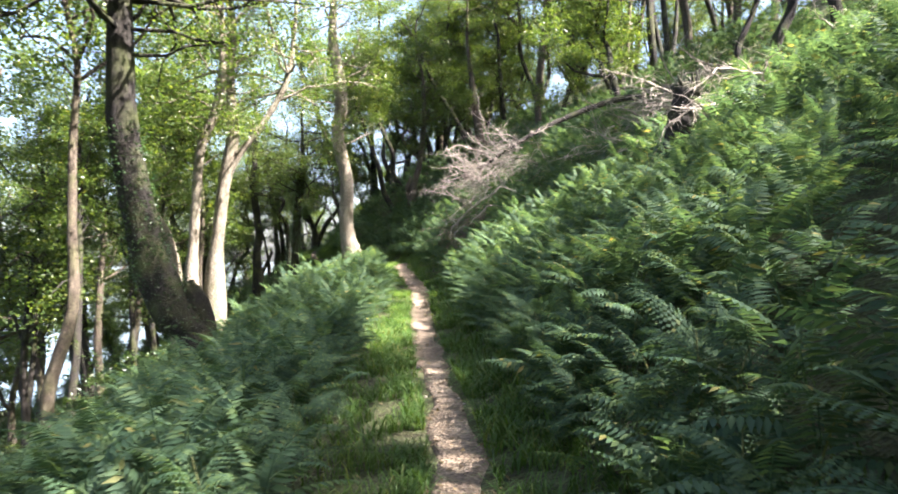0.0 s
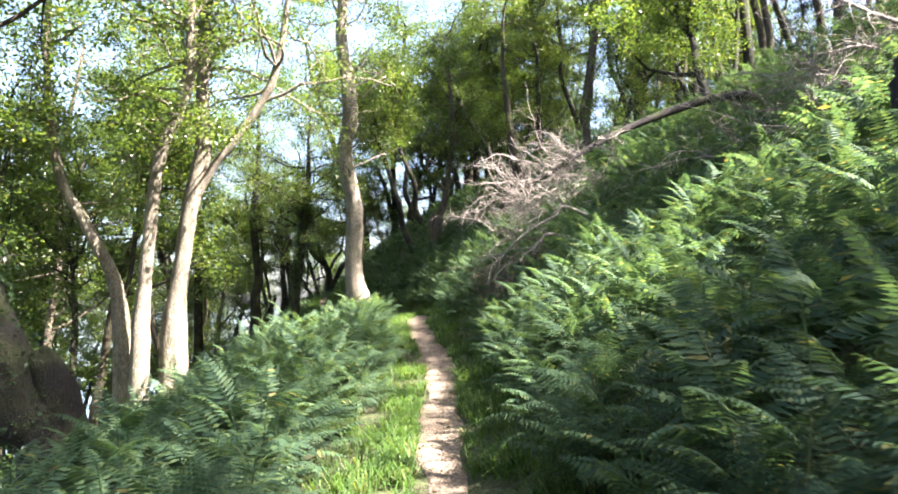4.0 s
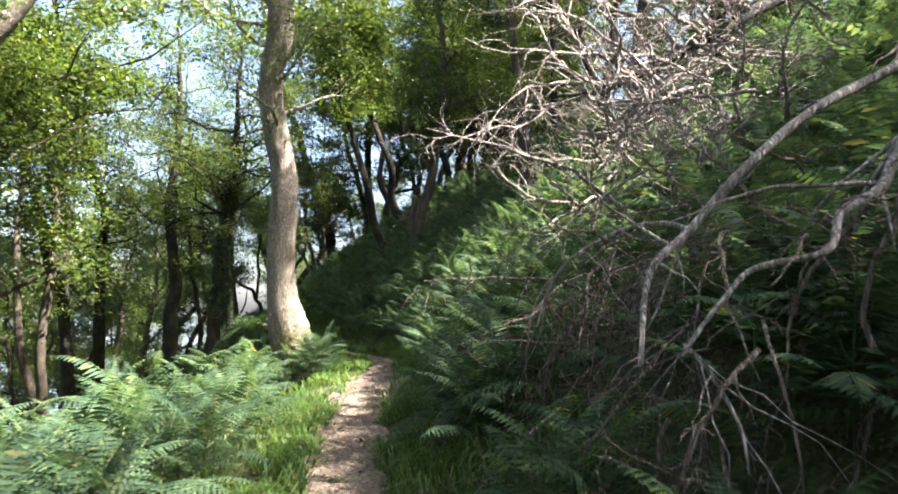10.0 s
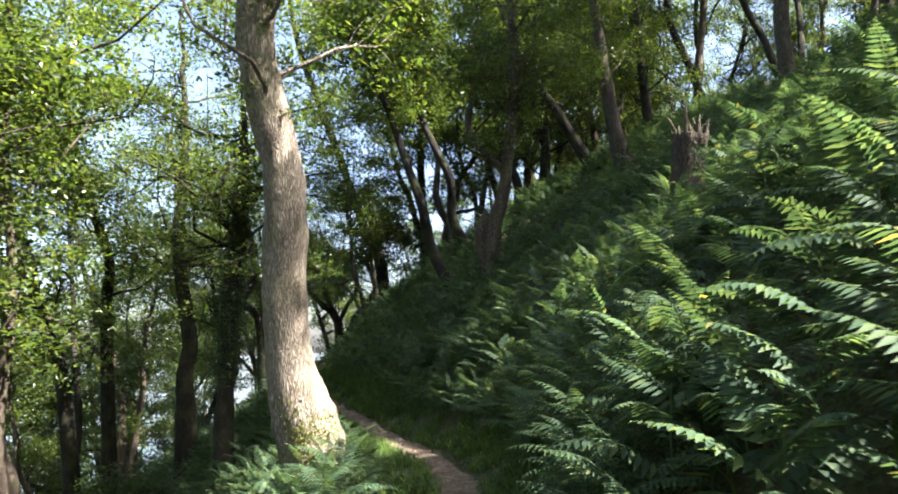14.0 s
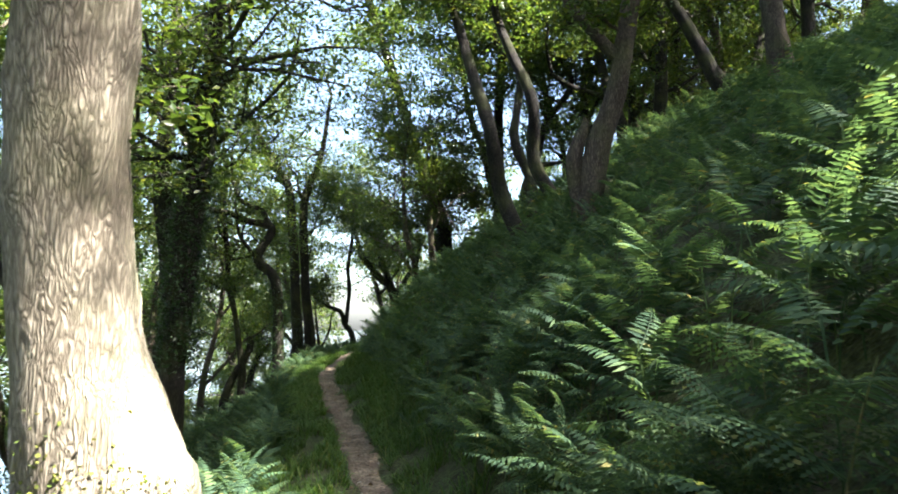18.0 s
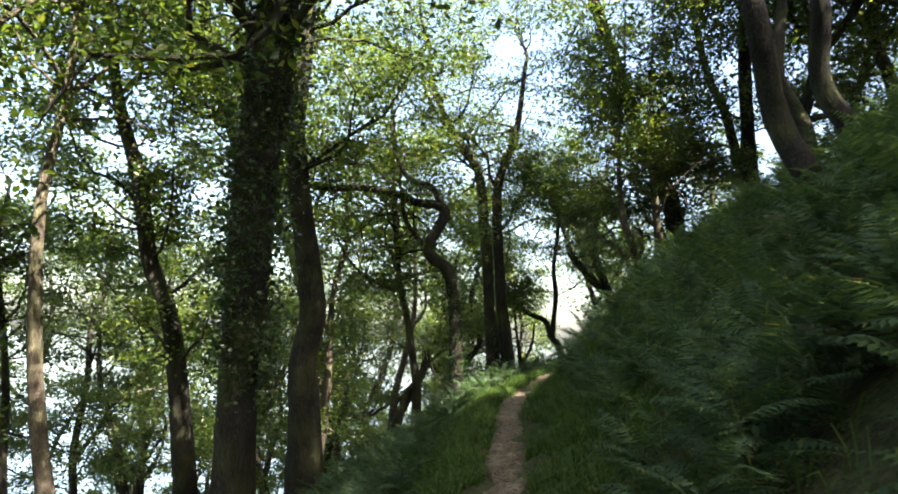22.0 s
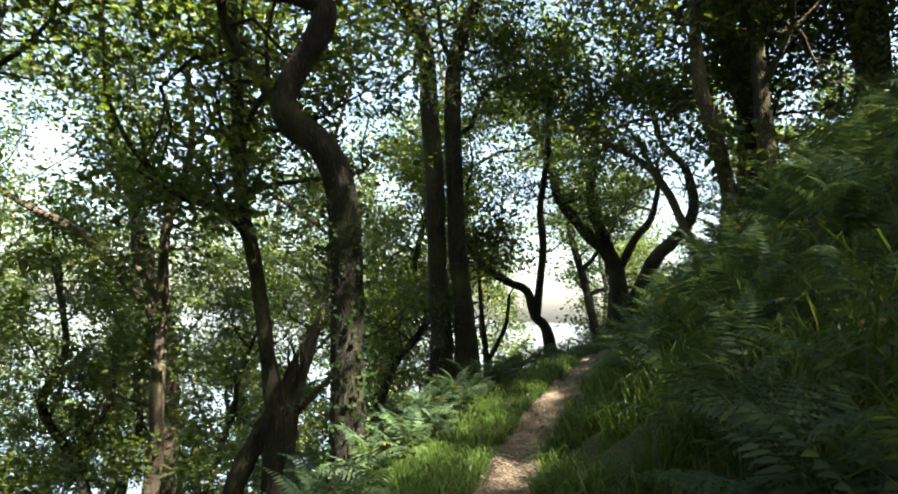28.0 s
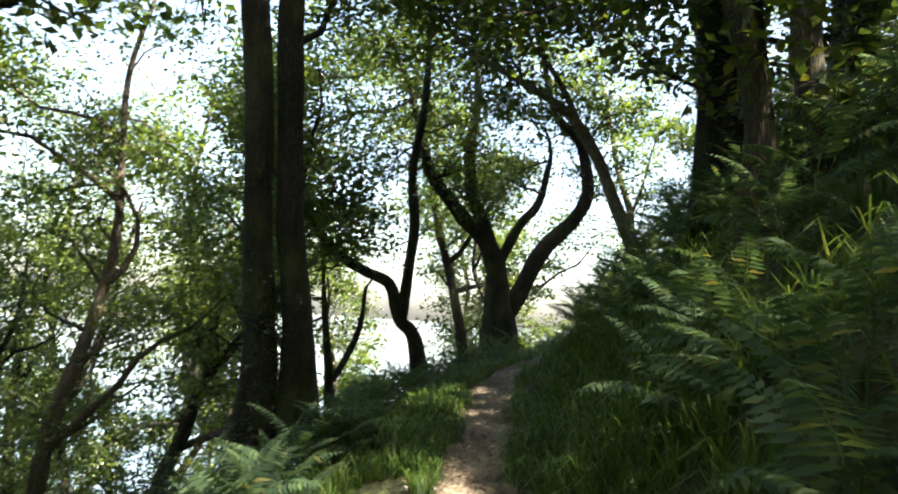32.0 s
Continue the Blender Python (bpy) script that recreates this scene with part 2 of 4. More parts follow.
def tube(pile, line, sides=8, rough=0.0, rand=None, cap=True):
    """A tube along rows of x, y, z, r, its skin uneven by rough."""
    line = np.asarray(line, float)
    c, r = line[:, :3], line[:, 3]
    t = unit(np.gradient(c, axis=0))
    side = np.cross(t, (0.31, 0.95, 0.05))
    side = unit(side)
    up = np.cross(side, t)
    a = np.arange(sides) * 2 * np.pi / sides
    rr = r[:, None] * np.ones(sides)
    if rough:
        rr = rr * (1 + rough * rand.standard_normal(rr.shape))
    v = c[:, None] + rr[..., None] * (np.cos(a)[None, :, None] * side[:, None] + np.sin(a)[None, :, None] * up[:, None])
    n = len(line)
    i, j = np.meshgrid(np.arange(n - 1), np.arange(sides), indexing="ij")
    k = (j + 1) % sides
    q = np.stack([i * sides + j, i * sides + k, (i + 1) * sides + k, (i + 1) * sides + j], -1).reshape(-1, 4)
    v = v.reshape(-1, 3)
    tris = None
    if cap:
        v = np.vstack([v, c[-1] + t[-1] * r[-1] * 0.4])
        j = np.arange(sides)
        tris = np.stack([(n - 1) * sides + j, (n - 1) * sides + (j + 1) % sides, np.full(sides, n * sides)], -1)
    pile.add(v, q, tris)


def leaves(pile, at, size, rand, flat=0.6, width=0.55):
    """Kite-shaped leaves with a folded middle at the places at."""
    n = len(at)
    if not n:
        return
    way = rand.standard_normal((n, 3))
    way[:, 2] = way[:, 2] * 0.5 - 0.25
    way = unit(way)
    nor = rand.standard_normal((n, 3)) * (1 - flat)
    nor[:, 2] += flat * 1.4
    side = unit(np.cross(way, nor))
    nor = np.cross(side, way)
    l = (size * rand.uniform(0.65, 1.3, n))[:, None]
    w = l * width * 0.5
    a = at - way * l * 0.5
    b = at + side * w + nor * w * 0.35 + way * l * 0.08
    c = at + way * l * 0.5
    d = at - side * w + nor * w * 0.35 + way * l * 0.08
    v = np.stack([a, b, c, d], 1).reshape(-1, 3)
    i = np.arange(n)[:, None] * 4
    pile.add(v, None, np.concatenate([i + [0, 1, 2], i + [0, 2, 3]]))


# ---- the lie of the land ----
PATH_Y = np.array([-40.0, -14, -7.9, -2.5, 2, 5, 8, 10.8, 14, 17.4, 20, 22, 24, 26, 28, 31, 34.5, 38, 40.5, 43, 46, 50, 60, 75, 95, 130])
PATH_X = np.array([0.4, 0.1, 0.1, 0.17, 0.05, 0.0, 0.0, -0.32, -0.5, -0.5, -0.66, -1.12, -1.86, -2.6, -3.4, -4.6, -5.9, -6.5, -6.75, -6.9, -6.2, -4.2, 4, 22, 52, 110])
PATH_Z = np.array([-0.8, -0.3, -0.1, 0.05, 0.15, 0.3, 0.52, 0.85, 0.92, 1.05, 0.98, 0.92, 0.9, 0.95, 1.0, 1.08, 1.25, 1.52, 1.7, 1.85, 2.05, 2.3, 2.9, 3.5, 4, 5])


def eased(y, ys, vs):
    """A smooth line through the knots (cubic, slopes by neighbours)."""
    y = np.clip(np.asarray(y, float), ys[0], ys[-1] - 1e-6)
    m = np.gradient(vs, ys)
    i = np.clip(np.searchsorted(ys, y, side="right") - 1, 0, len(ys) - 2)
    h = ys[i + 1] - ys[i]
    s = (y - ys[i]) / h
    return (2 * s**3 - 3 * s**2 + 1) * vs[i] + (s**3 - 2 * s**2 + s) * h * m[i] + (-2 * s**3 + 3 * s**2) * vs[i + 1] + (s**3 - s**2) * h * m[i + 1]


def path_x(y):
    return eased(y, PATH_Y, PATH_X)


def across(x, y):
    """Signed distance from the path's middle, positive uphill."""
    slope = (path_x(y + 0.5) - path_x(y - 0.5))
    return (x - path_x(y)) / np.sqrt(1 + slope**2)


def waves(x, y, size, seed):
    r = np.random.default_rng(seed)
    out = 0 * x
    for _ in range(7):
        a, p, k = r.uniform(0, 6.28), r.uniform(0, 6.28), r.uniform(0.6, 1.7) * 6.28 / size
        out = out + np.sin((np.cos(a) * x + np.sin(a) * y) * k + p)
    return out / 4


BANK_D = np.array([0.0, 0.3, 0.7, 2.0, 5.0, 9.0, 16.0, 30.0, 60.0, 4000.0])
BANK_H = np.array([0.0, 0.02, 0.2, 0.95, 2.65, 4.7, 7.8, 12.5, 18.0, 22.0])
BANK_H2 = np.array([0.0, 0.03, 0.36, 1.65, 3.85, 6.1, 9.4, 14.5, 20.0, 24.0])
FALL_D = np.array([0.0, 0.35, 0.8, 1.6, 3.0, 6.0, 12.0, 30.0, 70.0, 4000.0])
FALL_H = np.array([0.0, 0.0, -0.05, -0.3, -0.75, -2.5, -7.0, -15.5, -27.0, -60.0])
FALL_H2 = np.array([0.0, -0.01, -0.16, -0.75, -1.7, -3.6, -7.5, -16.0, -27.0, -60.0])


def ground(x, y):
    x, y = np.asarray(x, float), np.asarray(y, float)
    d = across(x, y)
    z = eased(y, PATH_Y, PATH_Z)
    late = np.clip((y - 11) / 8, 0, 1)
    late = late * late * (3 - 2 * late)
    h = np.where(d > 0, np.interp(d, BANK_D, BANK_H) * (1 - late) + np.interp(d, BANK_D, BANK_H2) * late, np.interp(-d, FALL_D, FALL_H) * (1 - late) + np.interp(-d, FALL_D, FALL_H2) * late)
    loose = np.clip((np.abs(d) - 0.3) / 1.5, 0, 1)
    return z + h + loose * (0.1 * waves(x, y, 3.5, 1) + 0.05 * waves(x, y, 1.2, 2)) + 0.012 * waves(x, y, 0.7, 3) + np.clip((np.abs(d) - 12) / 20, 0, 1) * 0.8 * waves(x, y, 19.0, 4)


def build_ground():
    far = np.array([25, 32, 42, 58, 85, 130, 220, 420, 900, 2500.0])
    xs = np.concatenate([-far[::-1] - 4, np.arange(-27.5, 22, 0.35), far])
    ys = np.concatenate([-far[::-1], np.arange(-23.5, 62, 0.4), far + 42])
    gx, gy = np.meshgrid(xs, ys, indexing="ij")
    v = np.stack([gx, gy, ground(gx, gy)], -1).reshape(-1, 3)
    i, j = np.meshgrid(np.arange(len(xs) - 1), np.arange(len(ys) - 1), indexing="ij")
    n = len(ys)
    q = np.stack([i * n + j, (i + 1) * n + j, (i + 1) * n + j + 1, i * n + j + 1], -1).reshape(-1, 4)
    ob = new("ground", mesh_of("ground", v, [q], [SOIL], True))
    tagged(ob, "dark woodland soil of a steep hillside with moss and litter", "ground", kind="structure")
    # the trodden path
    ys = np.arange(-14, 58, 0.12)
    us = np.linspace(-1, 1, 11)
    gy, gu = np.meshgrid(ys, us, indexing="ij")
    # widened near y 15: pale dirt there stands in for a sunlit patch of verge
    half = np.interp(gy, (-6, 0, 5, 11, 13.5, 15.2, 16.8, 18, 26, 40), (0.15, 0.17, 0.22, 0.28, 0.3, 0.46, 0.25, 0.19, 0.19, 0.24)) + 0.04 * np.sin(gy * 1.7) + 0.04 * np.sin(gy * 4.1 + gu * 2)
    slope = path_x(gy + 0.5) - path_x(gy - 0.5)
    k = 1 / np.sqrt(1 + slope**2)
    x, y = path_x(gy) + gu * half * k, gy - gu * half * slope * k
    worn = np.clip((gy - 6) / 2, 0, 1) * np.clip((17 - gy) / 2, 0, 1) + np.clip((gy - 26) / 3, 0, 1)
    ledge = ((gy * 1.35 + 0.25 * np.sin(gy * 2.3) + 0.18 * gu * np.sin(gy)) % 1.0 - 0.5) * 0.075 * worn
    z = ground(x, y) + 0.03 + ledge - 0.06 * (gu**2) ** 4 + 0.012 * waves(x, y, 0.35, 9)
    v = np.stack([x, y, z], -1).reshape(-1, 3)
    i, j = np.meshgrid(np.arange(len(ys) - 1), np.arange(len(us) - 1), indexing="ij")
    n = len(us)
    q = np.stack([i * n + j, i * n + j + 1, (i + 1) * n + j + 1, (i + 1) * n + j], -1).reshape(-1, 4)
    ob = new("path", mesh_of("path", v, [q], [DIRT], True))
    tagged(ob, "narrow trodden path of pale brown dirt through the ferns", "path", kind="structure")


build_ground()


def build_water():
    m, nt, p = material("water")
    p.inputs["Base Color"].default_value = (0.05, 0.07, 0.08, 1)
    p.inputs["Roughness"].default_value = 0.12
    ripple = node(nt, "ShaderNodeTexNoise", Scale=0.6, Detail=6.0)
    co = nt.nodes.new("ShaderNodeTexCoord")
    nt.links.new(co.outputs["Object"], ripple.inputs["Vector"])
    bumped(nt, p, ripple.outputs[0], 0.12, 0.1)
    v = [(-4400, -4000, -15), (-12, -4000, -15), (-12, 4000, -15), (-4400, 4000, -15)]
    ob = new("water", mesh_of("water", v, [[(0, 1, 2, 3)]], [m]))
    tagged(ob, "pale open water far below the wooded slope", "water", kind="structure")


build_water()

# gaps in the canopy through which the sun reaches the wood: a lit place x, y, its height over the soil, half width
GAPS = ((-2.3, 21.7, 0.9, 4.3), (-1.3, 15.2, 0.4, 3.0), (-0.2, 15.8, 0.5, 2.7), (1.0, 14.8, 0.9, 2.6), (1.4, 13.9, 1.0, 2.6), (-2.0, 12.6, 0.8, 2.6), (-1.2, 10.6, 0.6, 2.0), (2.0, 6.3, 1.0, 2.4), (3.2, 4.8, 1.0, 2.4), (2.0, 3.0, 1.0, 2.8), (2.6, 0.8, 1.0, 2.6), (1.8, -1.0, 0.9, 2.2), (1.5, -2.4, 0.8, 2.0), (2.8, -1.4, 1.0, 2.2), (0.0, 6.5, 0.1, 2.2),
        (-6.4, 15.9, 1.6, 2.6), (-6.9, 15.1, 1.6, 2.6), (5.5, 7.6, 0.8, 2.8), (6.2, 4.9, 0.8, 2.4), (-6.3, 35.3, 0.1, 1.2), (-6.7, 41.0, 0.1, 2.2))


GAP_Z = [float(ground(g[0], g[1])) + g[2] for g in GAPS]


def in_gap(x, y, tall, low):
    """Whether a tree of that height at x, y would shade one of the lit places."""
    flat = math.hypot(sun_way.x, sun_way.y)
    wx, wy, rise = sun_way.x / flat, sun_way.y / flat, sun_way.z / flat
    z = float(ground(x, y))
    for (gx, gy, _, wide), gz in zip(GAPS, GAP_Z):
        along = (x - gx) * wx + (y - gy) * wy
        if along > 0 and low * tall < gz + along * rise - z < 1.08 * tall and abs((x - gx) * wy - (y - gy) * wx) < wide:
            return True
    return False


def open_lane(points):
    """Points of a crown that lie within a gap of the canopy."""
    w = np.array(sun_way)
    out = np.zeros(len(points), bool)
    for (gx, gy, _, wide), up in zip(GAPS, GAP_Z):
        rel = points - (gx, gy, up)
        off = rel - (rel @ w)[:, None] * w
        out |= np.linalg.norm(off, axis=1) < wide * 0.33
    return out


# ---- trees ----
STEMS = {}


def stem(name, *rows):
    STEMS.setdefault(name, []).append(rows)


stem('curve', (-2.44, 21.95, 0.48, 0.564), (-2.57, 21.84, 1.03, 0.445), (-2.71, 21.71, 1.66, 0.385), (-2.81, 21.59, 2.29, 0.299), (-2.82, 21.45, 3.14, 0.282), (-2.75, 21.32, 3.98, 0.274), (-2.76, 21.21, 4.66, 0.257), (-2.88, 21.08, 5.33, 0.257), (-2.99, 20.95, 6, 0.239), (-2.97, 20.84, 6.68, 0.239), (-2.82, 20.75, 7.36, 0.257), (-2.86, 20.54, 8.54, 0.222), (-3.03, 20.3, 9.88, 0.188), (-2.91, 20.04, 11.49, 0.137))
stem('lbig', (-4.21, 5.87, -0.01, 0.445), (-4.62, 5.82, 0.51, 0.415), (-4.97, 5.75, 1.36, 0.319), (-5.12, 5.69, 2.1, 0.296), (-5.24, 5.62, 2.99, 0.282), (-5.35, 5.54, 3.95, 0.267), (-5.33, 5.45, 4.98, 0.245), (-5.27, 5.36, 6.16, 0.208), (-5.15, 5.23, 7.64, 0.148))
stem('lbig', (-4.07, 5.86, 0.06, 0.252), (-4.16, 5.82, 0.54, 0.222), (-4.28, 5.79, 0.91, 0.163))
stem('pale_a', (-6.67, 16.08, 0.59, 0.26), (-6.54, 15.97, 1.89, 0.213), (-6.4, 15.9, 2.72, 0.201), (-6.18, 15.78, 4.01, 0.201), (-5.84, 15.66, 5.43, 0.201), (-5.85, 15.56, 6.61, 0.154), (-5.79, 15.47, 7.79, 0.142), (-5.72, 15.32, 9.56, 0.118), (-5.68, 15.17, 11.33, 0.083))
stem('pale_a', (-6.09, 15.77, 4.13, 0.118), (-5.56, 15.69, 4.96, 0.106), (-5.04, 15.63, 5.56, 0.106), (-4.22, 15.51, 6.74, 0.095), (-3.87, 15.41, 7.8, 0.083), (-3.65, 15.29, 9.22, 0.059))
stem('pale_b', (-7.2, 15.33, 0.63, 0.18), (-7.08, 15.23, 1.87, 0.157), (-6.98, 15.15, 2.76, 0.157), (-6.79, 15.02, 4.33, 0.146), (-6.57, 14.94, 5.23, 0.146), (-6.19, 14.86, 6.01, 0.146), (-5.9, 14.77, 7.02, 0.135), (-5.84, 14.64, 8.59, 0.112), (-5.84, 14.5, 10.38, 0.079))
stem('pale_c', (-7.82, 15.77, 0.6, 0.173), (-7.99, 15.65, 2.1, 0.162), (-8.37, 15.6, 2.9, 0.15), (-8.72, 15.55, 3.59, 0.139), (-9.31, 15.47, 4.74, 0.116), (-9.56, 15.29, 7.04, 0.092), (-9.47, 15.1, 9.35, 0.069))
stem('ivy_a', (-6.32, 26.39, -0.05, 0.235), (-5.99, 26.05, 2.27, 0.222), (-5.72, 25.76, 4.22, 0.222), (-5.57, 25.47, 6.05, 0.185), (-5.61, 25.1, 8.24, 0.161), (-5.71, 24.78, 10.07, 0.148), (-5.8, 24.46, 11.89, 0.111), (-5.78, 24.1, 14.09, 0.074))
stem('ivy_b', (-7.34, 31.71, 0.94, 0.268), (-7.17, 31.3, 3.58, 0.234), (-7.27, 30.89, 5.89, 0.201), (-7.07, 30.45, 8.7, 0.184), (-6.79, 30.08, 11.18, 0.151), (-6.51, 29.67, 13.82, 0.117))
stem('thin_a', (-13.13, 34.39, -1.38, 0.21), (-13.24, 33.78, 2.2, 0.191), (-13.73, 33.46, 3.71, 0.172), (-13.9, 33.15, 5.41, 0.153), (-14.35, 32.81, 7.1, 0.134), (-14.51, 32.38, 9.55, 0.096))
stem('thin_b', (-12.52, 35.42, -0.93, 0.199), (-12.32, 34.66, 3.78, 0.179), (-12.11, 34.42, 5.36, 0.159), (-12.48, 34.11, 6.93, 0.139), (-12.95, 33.72, 8.89, 0.12), (-13.12, 33.3, 11.25, 0.08))
stem('thin_c', (-11.2, 37.26, 1.37, 0.237), (-11.46, 36.51, 5.62, 0.194), (-11.74, 35.94, 8.8, 0.194), (-11.92, 35.46, 11.56, 0.172), (-11.78, 34.98, 14.53, 0.151), (-11.52, 34.45, 17.93, 0.108))
stem('thin_c', (-11.62, 36.28, 6.89, 0.151), (-12.49, 35.84, 8.79, 0.129), (-13.73, 35.18, 11.75, 0.108), (-14.98, 34.55, 14.5, 0.086))
stem('back_a', (-1.37, 24.83, 3.59, 0.167), (-1.55, 24.65, 5.59, 0.151), (-1.68, 24.51, 7.26, 0.134), (-1.57, 24.35, 9.26, 0.117), (-1.47, 24.17, 11.6, 0.084))
stem('twist', (-0.2, 28.73, 3.86, 0.236), (-0.12, 28.66, 4.44, 0.2), (0.01, 28.6, 5.07, 0.172), (0.23, 28.56, 5.71, 0.145), (0.35, 28.48, 6.43, 0.136), (0.47, 28.39, 7.24, 0.127), (0.62, 28.27, 8.32, 0.127), (0.59, 28.03, 10.03, 0.082))
stem('twist', (0.23, 28.48, 6.25, 0.091), (-0.16, 28.35, 6.67, 0.082), (-0.49, 28.23, 7.09, 0.073), (-0.42, 28.17, 7.68, 0.064), (-0.14, 28.09, 8.58, 0.045))
stem('twist', (-0.3, 28.67, 4.17, 0.109), (-0.35, 28.57, 4.8, 0.118), (-0.2, 28.54, 5.25, 0.073))
stem('slant', (3.79, 36.76, 7.69, 0.227), (2.98, 36.42, 9.03, 0.182), (2.4, 36.17, 10.07, 0.151), (1.67, 35.9, 11.12, 0.136), (1.09, 35.62, 12.31, 0.106), (0.37, 35.2, 14.4, 0.061))
stem('up_a', (4.07, 33.8, 7.17, 0.281), (3.83, 33.59, 8.37, 0.23), (3.66, 33.41, 9.51, 0.204), (3.49, 33.17, 11.02, 0.166), (3.26, 32.83, 13.17, 0.102))
stem('up_b', (2.11, 39.58, 7.29, 0.193), (2.23, 39.27, 9.72, 0.175), (2.17, 38.97, 11.81, 0.158), (2.02, 38.61, 14.24, 0.105))
stem('up_c', (5.98, 38.02, 8.94, 0.207), (5.86, 37.89, 9.73, 0.191), (5.7, 37.56, 11.94, 0.159), (5.58, 37.21, 14.31, 0.096))
stem('back_b', (-4.69, 42.62, 5.84, 0.207), (-5.38, 42.24, 7.68, 0.166), (-5.87, 41.93, 9.32, 0.166), (-6.36, 41.61, 10.95, 0.166), (-6.95, 41.25, 12.8, 0.145), (-7.54, 40.89, 14.64, 0.124), (-7.92, 40.48, 17.1, 0.083))
stem('back_c', (-2.85, 44, 5.79, 0.258), (-2.88, 43.67, 8.13, 0.194), (-2.9, 43.35, 10.48, 0.172), (-2.65, 43.04, 13.04, 0.172), (-2.31, 42.81, 15.18, 0.151), (-2.06, 42.45, 18.16, 0.086))
stem('back_c', (-2.99, 43.86, 6.64, 0.151), (-3.45, 43.48, 8.77, 0.129), (-3.86, 43.26, 9.83, 0.108), (-4.25, 42.89, 11.95, 0.065))
stem('big', (-6.09, 28.1, 0.69, 0.222), (-6.04, 28.06, 1.11, 0.192), (-5.99, 27.97, 1.87, 0.171), (-5.92, 27.93, 2.38, 0.179), (-5.87, 27.87, 2.98, 0.192), (-5.81, 27.82, 3.48, 0.192), (-5.75, 27.78, 3.99, 0.192), (-5.66, 27.75, 4.5, 0.196), (-5.58, 27.7, 5.18, 0.171), (-5.44, 27.61, 6.24, 0.12), (-5.38, 27.42, 7.72, 0.06))
stem('second', (-8.94, 32.84, -0.32, 0.239), (-8.87, 32.69, 0.86, 0.222), (-8.87, 32.54, 1.79, 0.188), (-8.71, 32.52, 2.56, 0.179), (-8.72, 32.41, 3.23, 0.171), (-8.78, 32.24, 4.07, 0.154), (-8.83, 32.07, 4.91, 0.145), (-8.83, 31.94, 5.76, 0.136), (-8.68, 31.87, 6.78, 0.119), (-8.56, 31.75, 7.96, 0.102), (-8.48, 31.51, 9.82, 0.068))
stem('s_tree', (-8.59, 37.52, 0.87, 0.194), (-8.58, 37.36, 1.98, 0.172), (-8.56, 37.23, 2.94, 0.164), (-8.62, 37.09, 3.68, 0.157), (-8.77, 36.95, 4.04, 0.149), (-9.03, 36.79, 4.26, 0.149), (-9.1, 36.72, 4.49, 0.134), (-8.94, 36.75, 4.85, 0.127), (-8.74, 36.79, 5.21, 0.134), (-8.73, 36.76, 5.44, 0.127), (-8.98, 36.62, 5.53, 0.112), (-9.38, 36.41, 5.58, 0.097), (-9.83, 36.15, 5.79, 0.09), (-10.63, 35.74, 5.88, 0.082), (-11.3, 35.41, 5.83, 0.075), (-11.76, 35.15, 5.96, 0.067), (-12.21, 34.86, 6.39, 0.045))
stem('s_tree', (-8.75, 36.75, 5.49, 0.09), (-8.99, 36.55, 5.95, 0.082), (-9.29, 36.39, 6.06, 0.075), (-9.55, 36.23, 6.24, 0.06), (-9.73, 36.06, 6.76, 0.045), (-9.76, 35.91, 7.64, 0.03))
stem('s_tree', (-9.09, 36.74, 4.37, 0.067), (-9.37, 36.54, 4.77, 0.06), (-9.59, 36.37, 5.17, 0.052), (-9.66, 36.23, 5.87, 0.037))
stem('double', (-9.5, 41.76, 0.95, 0.248), (-9.44, 41.68, 1.9, 0.191), (-9.5, 41.56, 2.85, 0.162), (-9.53, 41.45, 3.79, 0.153), (-9.56, 41.34, 4.74, 0.153), (-9.63, 41.21, 5.69, 0.153), (-9.68, 41.09, 6.64, 0.143), (-9.81, 40.97, 7.2, 0.134), (-10.16, 40.77, 7.66, 0.114), (-10.51, 40.55, 8.31, 0.086), (-10.94, 40.23, 9.61, 0.057))
stem('double', (-9.04, 41.95, 1.07, 0.267), (-9.09, 41.8, 2.3, 0.172), (-9.2, 41.64, 3.34, 0.153), (-9.24, 41.52, 4.38, 0.143), (-9.28, 41.38, 5.51, 0.143), (-9.26, 41.29, 6.46, 0.134), (-9.11, 41.29, 7.13, 0.124), (-8.84, 41.33, 7.81, 0.105), (-8.67, 41.33, 8.58, 0.086), (-8.49, 41.26, 10.01, 0.057))
stem('bent', (-8.33, 44.59, 1.41, 0.135), (-8.45, 44.49, 2.17, 0.106), (-8.66, 44.37, 2.45, 0.096), (-8.81, 44.27, 2.92, 0.087), (-9.17, 44.1, 3.09, 0.077), (-9.62, 43.88, 3.41, 0.067), (-9.87, 43.74, 3.83, 0.058), (-9.98, 43.66, 4.21, 0.039))
stem('bent', (-8.63, 44.39, 2.45, 0.087), (-8.57, 44.36, 3.13, 0.077), (-8.52, 44.34, 3.8, 0.077), (-8.58, 44.25, 4.57, 0.067), (-8.46, 44.23, 5.53, 0.058), (-8.44, 44.16, 6.69, 0.039))
stem('fork', (-9.28, 43.54, 1.13, 0.064), (-9.34, 43.46, 1.86, 0.055), (-9.39, 43.4, 2.31, 0.046), (-9.44, 43.34, 2.85, 0.027))
